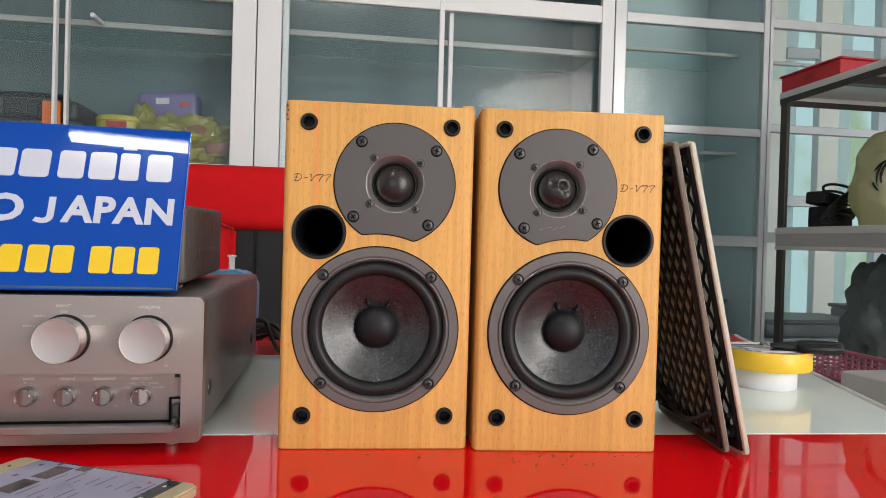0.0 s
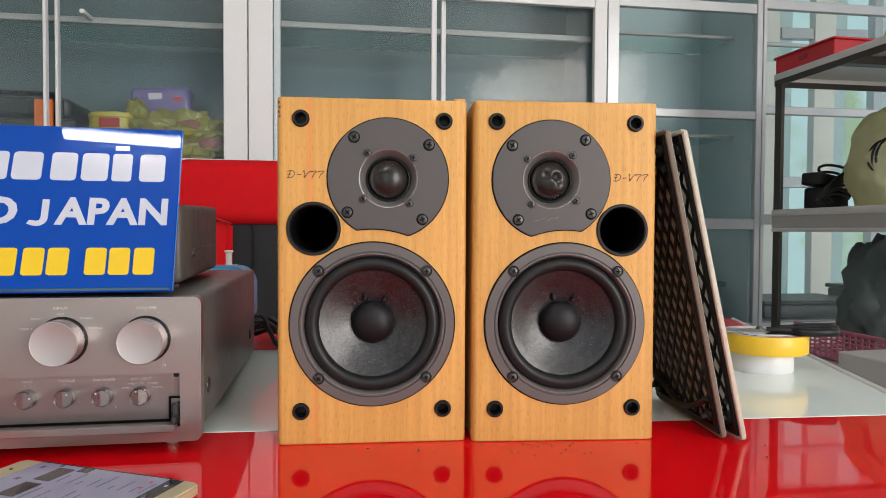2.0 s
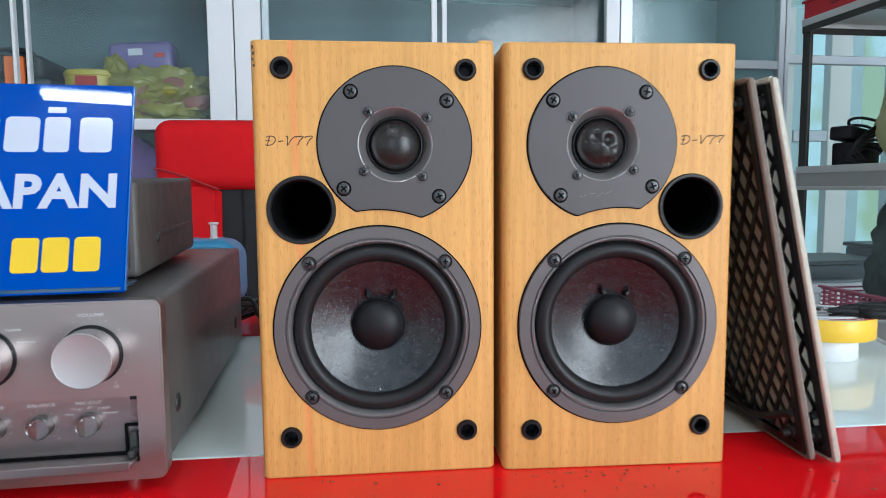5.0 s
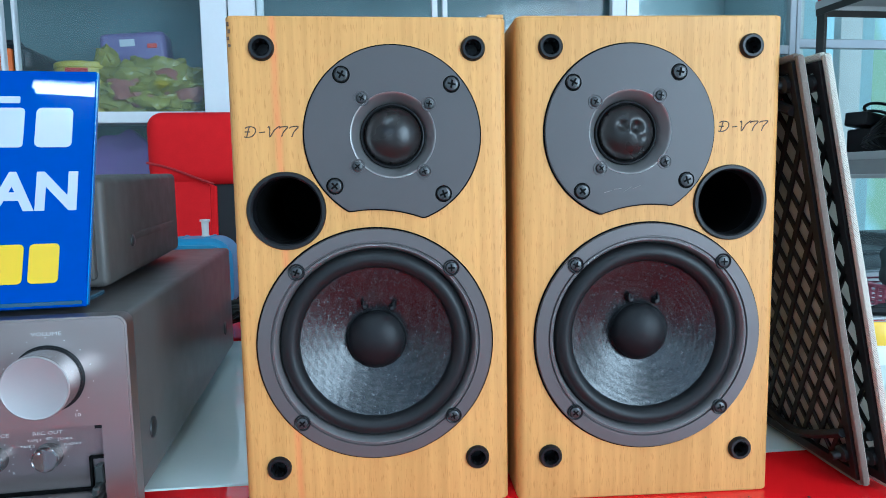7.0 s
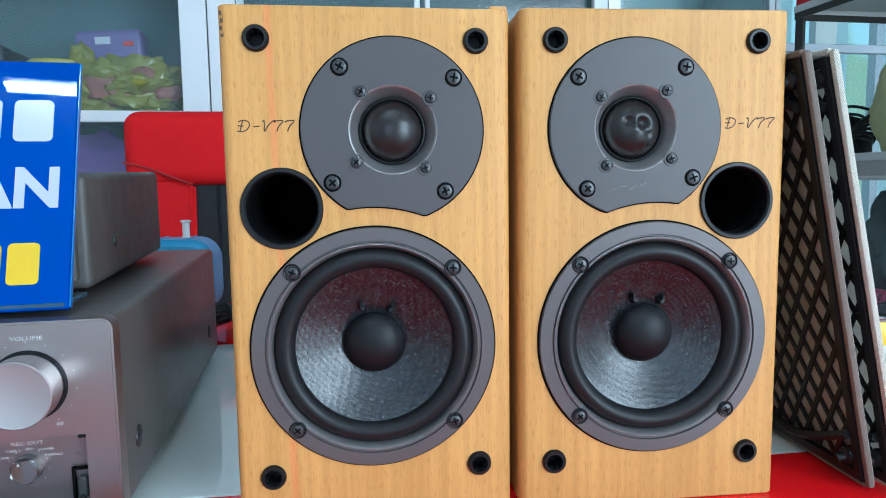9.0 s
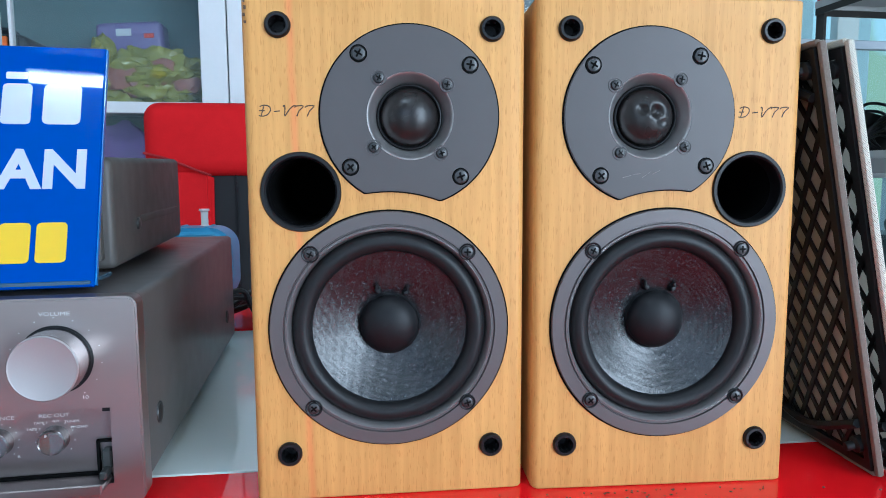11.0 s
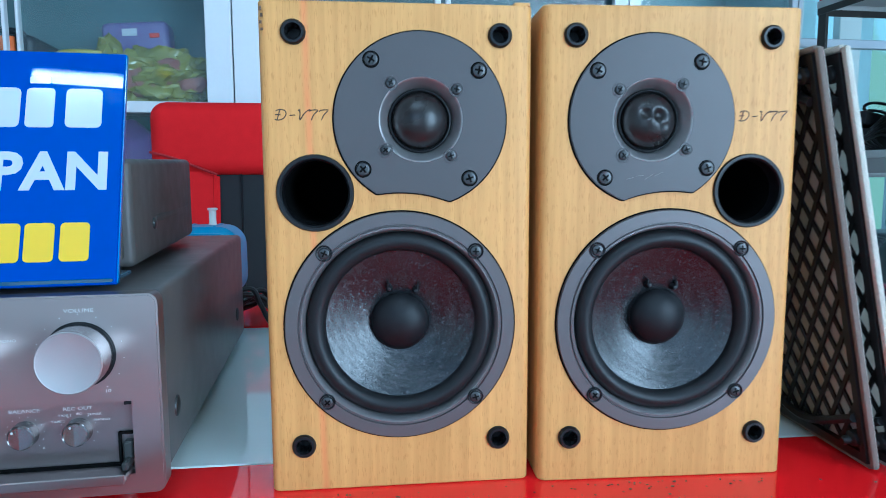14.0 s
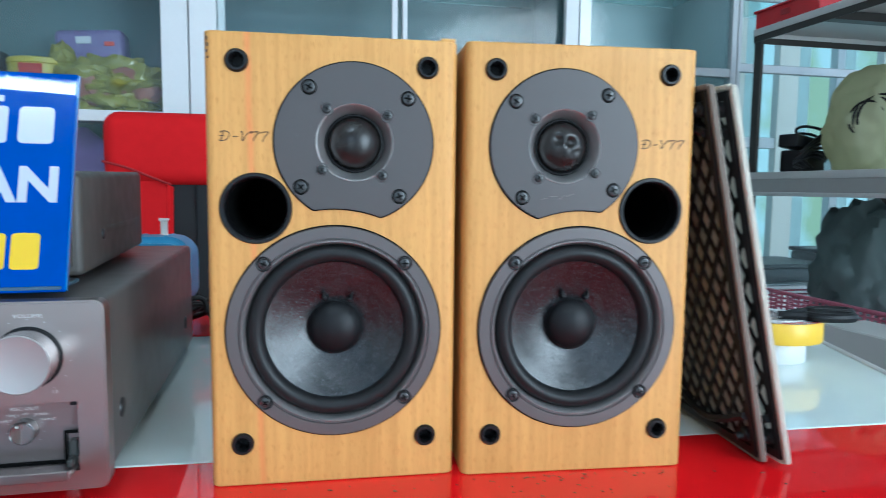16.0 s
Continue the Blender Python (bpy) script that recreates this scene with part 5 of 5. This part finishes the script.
part("bag_body", blob(0.20, 0.11, 0.285, 8, 0.15, 2.0, 4), mat("dark_purple_film", (0.22, 0.13, 0.38), 0.5, 0, 0.3, 30, 0.3, large=0.3), low)

# ---- metal rack ----
RACK = pose(1.158, 2.085, -0.116, 0, 0, 5) @ Matrix.Scale(1.13, 4)
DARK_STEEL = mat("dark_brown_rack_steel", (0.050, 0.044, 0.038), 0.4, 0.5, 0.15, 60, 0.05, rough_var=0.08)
# tray steel darkened in its colour for the shade under the lip
SHADED_STEEL = mat("shaded_grey_rack_web", (0.34, 0.335, 0.32), 0.45, 0.1, 0.12, 60, 0.04, rough_var=0.08)
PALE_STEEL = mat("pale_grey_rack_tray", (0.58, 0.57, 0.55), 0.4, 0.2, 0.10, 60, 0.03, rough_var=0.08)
rack = thing("metal_rack", RACK, "grey metal storage rack with three trays", "storage rack")
RWX, RLY = 0.46, 0.95
for px_, py_ in ((0.0, 0.0), (RWX, 0.0), (0.0, -RLY), (RWX, -RLY)):
    sx_, sy_ = (1 if px_ == 0 else -1), (-1 if py_ == 0 else 1)
    part("post", join(box(px_ + sx_ * 0.014, py_, 0.737, 0.028, 0.003, 1.268, 0.0008, 1), box(px_, py_ + sy_ * 0.014, 0.737, 0.003, 0.028, 1.268, 0.0008, 1)), DARK_STEEL, rack)
for z, h in ((1.375, 0.034), (0.995, 0.052), (0.605, 0.048)):
    tray = part("tray", box(RWX / 2, -RLY / 2, z - 0.004, RWX - 0.006, RLY - 0.006, 0.004), PALE_STEEL, rack, "pale grey sheet metal tray")
    for bx, by, lx, ly in ((-0.003, -RLY / 2, 0.003, RLY), (RWX + 0.003, -RLY / 2, 0.003, RLY), (RWX / 2, 0.003, RWX, 0.003), (RWX / 2, -RLY - 0.003, RWX, 0.003)):
        # a pale rolled top edge over a web whose shade is put into its darker colour, and on the lower trays a pale
        # bottom edge
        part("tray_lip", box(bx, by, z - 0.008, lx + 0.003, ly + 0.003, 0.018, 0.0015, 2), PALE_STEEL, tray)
        part("tray_web", box(bx, by, z - 0.017 - (h - 0.018) / 2, lx, ly, h - 0.018), SHADED_STEEL if h > 0.035 else DARK_STEEL, tray, "shaded recessed web of the tray edge")
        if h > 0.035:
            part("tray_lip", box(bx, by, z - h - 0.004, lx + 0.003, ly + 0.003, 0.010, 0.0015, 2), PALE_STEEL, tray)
    for k in range(3):
        part("stiffener", box(RWX / 2, -RLY * (k + 1) / 4, z - 0.017, RWX - 0.02, 0.03, 0.02), DARK_STEEL, tray)

crate = thing("red_crate", RACK @ pose(0.115, -0.10, 1.3755, 0, 0, 2) @ Matrix.Diagonal((0.95, 0.9, 0.56, 1)), "shallow red plastic crate on the rack top", "crate")
RED_P = mat("red_crate_plastic", (0.44, 0.008, 0.014), 0.35, 0, 0.08, 60, 0.02, large=0.1)
for cx, cy, sx, sy in ((-0.113, 0, 0.005, 0.236), (0.113, 0, 0.005, 0.236), (0, -0.118, 0.230, 0.005), (0, 0.118, 0.230, 0.005)):
    part("side", box(cx, cy, 0.042, sx, sy, 0.082, 0.0015, 1), RED_P, crate)
    part("rim", box(cx * 1.03, cy * 1.03, 0.082, sx + 0.008, sy + 0.008, 0.010, 0.002, 1), RED_P, crate)
part("bottom", box(0, 0, 0.002, 0.228, 0.236, 0.004), RED_P, crate)
# a raised plate in darker red, the recess's shade put into its colour
part("recess", box(-0.1165, 0.0, 0.045, 0.003, 0.035, 0.025, 0.001, 1), mat("shaded_red_recess", (0.26, 0.01, 0.015), 0.5), crate)
ball = thing("yellow_part", RACK @ pose(0.18, -0.22, 1.3801), "yellow plastic piece lying in the red crate", "plastic part")
part("piece", blob(0.03, 0.03, 0.055, 2, 0.2, 2.0, 3), mat("yellow_piece", (0.7, 0.5, 0.03), 0.4), ball)

ad = thing("power_adapter", RACK @ pose(0.105, -0.075, 0.9955, 0, 0, 12), "black power adapters with coiled leads on the rack", "power adapter")
part("brick", box(0, 0, 0.030, 0.10, 0.06, 0.058, 0.006, 2), BLACK, ad)
part("brick", moved(box(0, 0, 0.018, 0.11, 0.055, 0.034, 0.005, 2), pose(-0.01, 0.005, 0.060, 0, 6, 8)), BLACK, ad)
for k in range(7):
    r = 0.045 + 0.008 * (k % 3)
    part("lead", tube([(-0.055 + 0.008 * k, -0.03 - 0.01 * (k % 2), 0.012), (-0.065 + 0.006 * k - r * 0.4, -0.04, 0.02 + 0.006 * k), (-0.03 + 0.01 * k, -0.045, 0.040 + 0.011 * k), (0.03 + 0.01 * k, -0.03, 0.036 + 0.011 * k), (0.06, -0.02, 0.03)], 0.0035, 6), BLACK, ad)
part("lead", tube([(-0.02, 0.0, 0.098), (-0.03, 0.0, 0.112), (0.0, 0.0, 0.122), (0.06, 0.0, 0.118), (0.12, 0.0, 0.10), (0.13, -0.01, 0.06)], 0.004, 6), BLACK, ad)
part("lead", tube([(-0.02, 0.01, 0.095), (0.0, 0.01, 0.104), (0.05, 0.01, 0.102), (0.08, 0.01, 0.09)], 0.004, 6), BLACK, ad)

BAG_FILM = cloth("cream_translucent_bag", (0.58, 0.58, 0.38))
cb_ = thing("cream_bag", RACK @ pose(0.215, -0.20, 0.9955), "stuffed cream plastic bag with a black lead inside", "plastic bag")
part("film", blob(0.125, 0.125, 0.150, 21, 0.14, 1.7, 5), BAG_FILM, cb_)
for k in range(3):
    r, d = 0.036 + 0.006 * k, Vector((-0.80, -0.60, 0)).normalized()
    e = Vector((0.60, -0.80, 0)).normalized()
    c0 = Vector((0, 0, 0.125)) + d * 0.118 + e * (0.015 * k - 0.01)
    part("lead", tube([c0 + e * (r * math.cos(radians(a))) + Vector((0, 0, 1.15 * r * math.sin(radians(a)))) + d * 0.006 * math.sin(radians(2 * a + 40 * k)) for a in range(-40, 260, 25)], 0.0032, 6), BLACK, cb_, "black lead coiled in the bag")
gb = thing("grey_bag", RACK @ pose(0.19, -0.22, 0.6090), "stuffed grey plastic bag lying in the pink basket", "plastic bag")
GREY_FILM = cloth("grey_translucent_bag", (0.20, 0.25, 0.245))
part("film", blob(0.115, 0.13, 0.180, 21, 0.24, 2.2, 5), GREY_FILM, gb)
basket = thing("pink_basket", RACK @ pose(0.17, -0.47, 0.6055) @ Matrix.Diagonal((1, 1, 0.62, 1)), "pink plastic basket with a pierced side on the low tray", "basket")
PINK = mat("pink_basket_plastic", (0.46, 0.13, 0.19), 0.4, 0, 0.06, 60, large=0.08)
for k in range(7):
    z = 0.012 + 0.018 * k
    part("band", join(box(-0.14, 0, z, 0.004, 0.80, 0.007), box(0.14, 0, z, 0.004, 0.80, 0.007), box(0, -0.40, z, 0.276, 0.004, 0.007), box(0, 0.40, z, 0.276, 0.004, 0.007)), PINK, basket)
part("upright_ribs", join(*[box(-0.14, -0.39 + 0.02 * k, 0.062, 0.003, 0.007, 0.116) for k in range(40)]), PINK, basket)
part("rim", join(box(-0.143, 0, 0.128, 0.014, 0.81, 0.010, 0.002, 1), box(0.143, 0, 0.128, 0.014, 0.81, 0.010, 0.002, 1)), PINK, basket)
part("bottom", box(0, 0, 0.002, 0.276, 0.796, 0.004), PINK, basket)
wb = thing("white_carton", pose(1.050, 1.36, 0.0, 0, 0, 8), "white carton standing beside the table", "carton")
part("carton_body", box(0, 0, 0.333, 0.13, 0.26, 0.666, 0.003, 1), mat("white_card", (0.48, 0.47, 0.45), 0.7, 0, 0.06, 40, 0.05, large=0.05), wb)
part("print_bar", box(0.0, -0.131, 0.635, 0.06, 0.002, 0.022), mat("grey_print_bar", (0.35, 0.35, 0.36), 0.6), wb)

# dark goods in the low part of the see-through cabinet
for k, (u, w_, h_, c_) in enumerate(((1.08, 0.26, 0.13, (0.012, 0.085, 0.11)), (1.60, 0.44, 0.055, (0.008, 0.013, 0.015)), (2.02, 0.30, 0.10, (0.012, 0.022, 0.025)))):
    bx = thing("storage_box", CAB @ pose(u, 0.22, 0.6005 if u > 1.3 else 0.0805), "dark plastic storage box low in the cabinet", "storage box", "low storage boxes")
    zz = 0.0 if u > 1.3 else 0.52
    part("box_body", box(0, 0, (h_ + zz) / 2, w_, 0.28, h_ + zz, 0.012, 2), mat("storage_plastic" + "abc"[k], c_, 0.45, 0, 0.15, 40, 0.05), bx)
    part("box_lid", box(0, 0, h_ + zz + 0.008, w_ + 0.014, 0.294, 0.016, 0.004, 1), mat("storage_plastic" + "abc"[k], c_, 0.45), bx)
part("shelf", box(0, CD_ / 2 + 0.02, 0.5925, 0.93, CD_ - 0.06, 0.014), GREY_ALU, c)

# ---- window wall and outside ----
win = thing("window_1", pose(2.8, ROOM_Y1 + 0.06, 0), "white-framed window wall with bright daylight outside", "window", kind="structure")
CREAM_ALU = mat("cream_white_window_post", (0.66, 0.66, 0.60), 0.45, 0, 0.05, 60, 0.02, large=0.08)
FROSTED = cloth("blue_grey_frosted_panel", (0.68, 0.80, 0.80))
NW = 9
for k in range(NW + 1):
    part("mullion", box(-1.4 + 2.8 * k / NW, 0, 1.55, (0.12, 0.05, 0.10)[k % 3], 0.06, 2.5, 0.003, 1), CREAM_ALU if k % 3 != 1 else GREY_ALU, win)
for z in (0.33, 1.22, 2.05, 2.77):
    for k in range(NW):
        part("transom", box(-1.4 + 2.8 * (k + 0.5) / NW, 0, z, 2.8 / NW - 0.121, 0.045, 0.06, 0.003, 1), GREY_ALU, win)
for k in range(NW):
    x0 = -1.4 + 2.8 * k / NW + (0.06, 0.025, 0.05)[k % 3]
    part("frosted_panel", box(x0 + 0.045, 0.01, 1.55, 0.086, 0.012, 2.44), FROSTED, win, "blue-grey frosted strip of glass")
OUT = bpy.data.materials.new("outside_light")
OUT.use_nodes = True
n, l = OUT.node_tree.nodes, OUT.node_tree.links
co, tx_, rp, b = n.new("ShaderNodeTexCoord"), n.new("ShaderNodeTexNoise"), n.new("ShaderNodeValToRGB"), n["Principled BSDF"]
tx_.inputs["Scale"].default_value, tx_.inputs["Detail"].default_value = 1.3, 6
l.new(co.outputs["Object"], tx_.inputs["Vector"])
l.new(tx_.outputs["Fac"], rp.inputs["Fac"])
rp.color_ramp.elements[0].position, rp.color_ramp.elements[1].position = 0.36, 0.50
rp.color_ramp.elements[0].color, rp.color_ramp.elements[1].color = (0.34, 0.48, 0.30, 1), (0.50, 0.72, 0.74, 1)
b.inputs["Base Color"].default_value = (0, 0, 0, 1)
l.new(rp.outputs["Color"], b.inputs["Emission Color"])
b.inputs["Emission Strength"].default_value = 0.92
solid("backdrop", box(3.5, 6.5, 1.8, 9.0, 0.02, 5.0), OUT, "bright street greenery and sky outside", "backdrop")
solid("ground", box(0, 0, -0.2, 60, 60, 0.1), mat("outside_paving", (0.30, 0.29, 0.27), 0.8, 0, 0.1, 3), "pale paving outside the shop", "ground")

# ---- ceiling tube ----
lamp = thing("ceiling_tube_lamp", pose(-0.34, -1.137, ROOM_H, 0, 0, 4), "white fluorescent tube lamp on the ceiling", "ceiling lamp")
part("housing", box(0, 0, -0.03, 1.24, 0.07, 0.058, 0.006, 2), ALU, lamp)
part("tube", moved(lathe([(0, -0.60), (0.022, -0.60), (0.022, 0.60), (0, 0.60)], 20), pose(0, 0, -0.078, 0, 90, 0)), glow("lit_tube", (0.95, 0.98, 1.0), 65.0), lamp, "lit fluorescent tube")
for x in (-0.60, 0.60):
    part("tube_holder", box(x, 0, -0.075, 0.02, 0.03, 0.05, 0.003, 1), ALU, lamp)
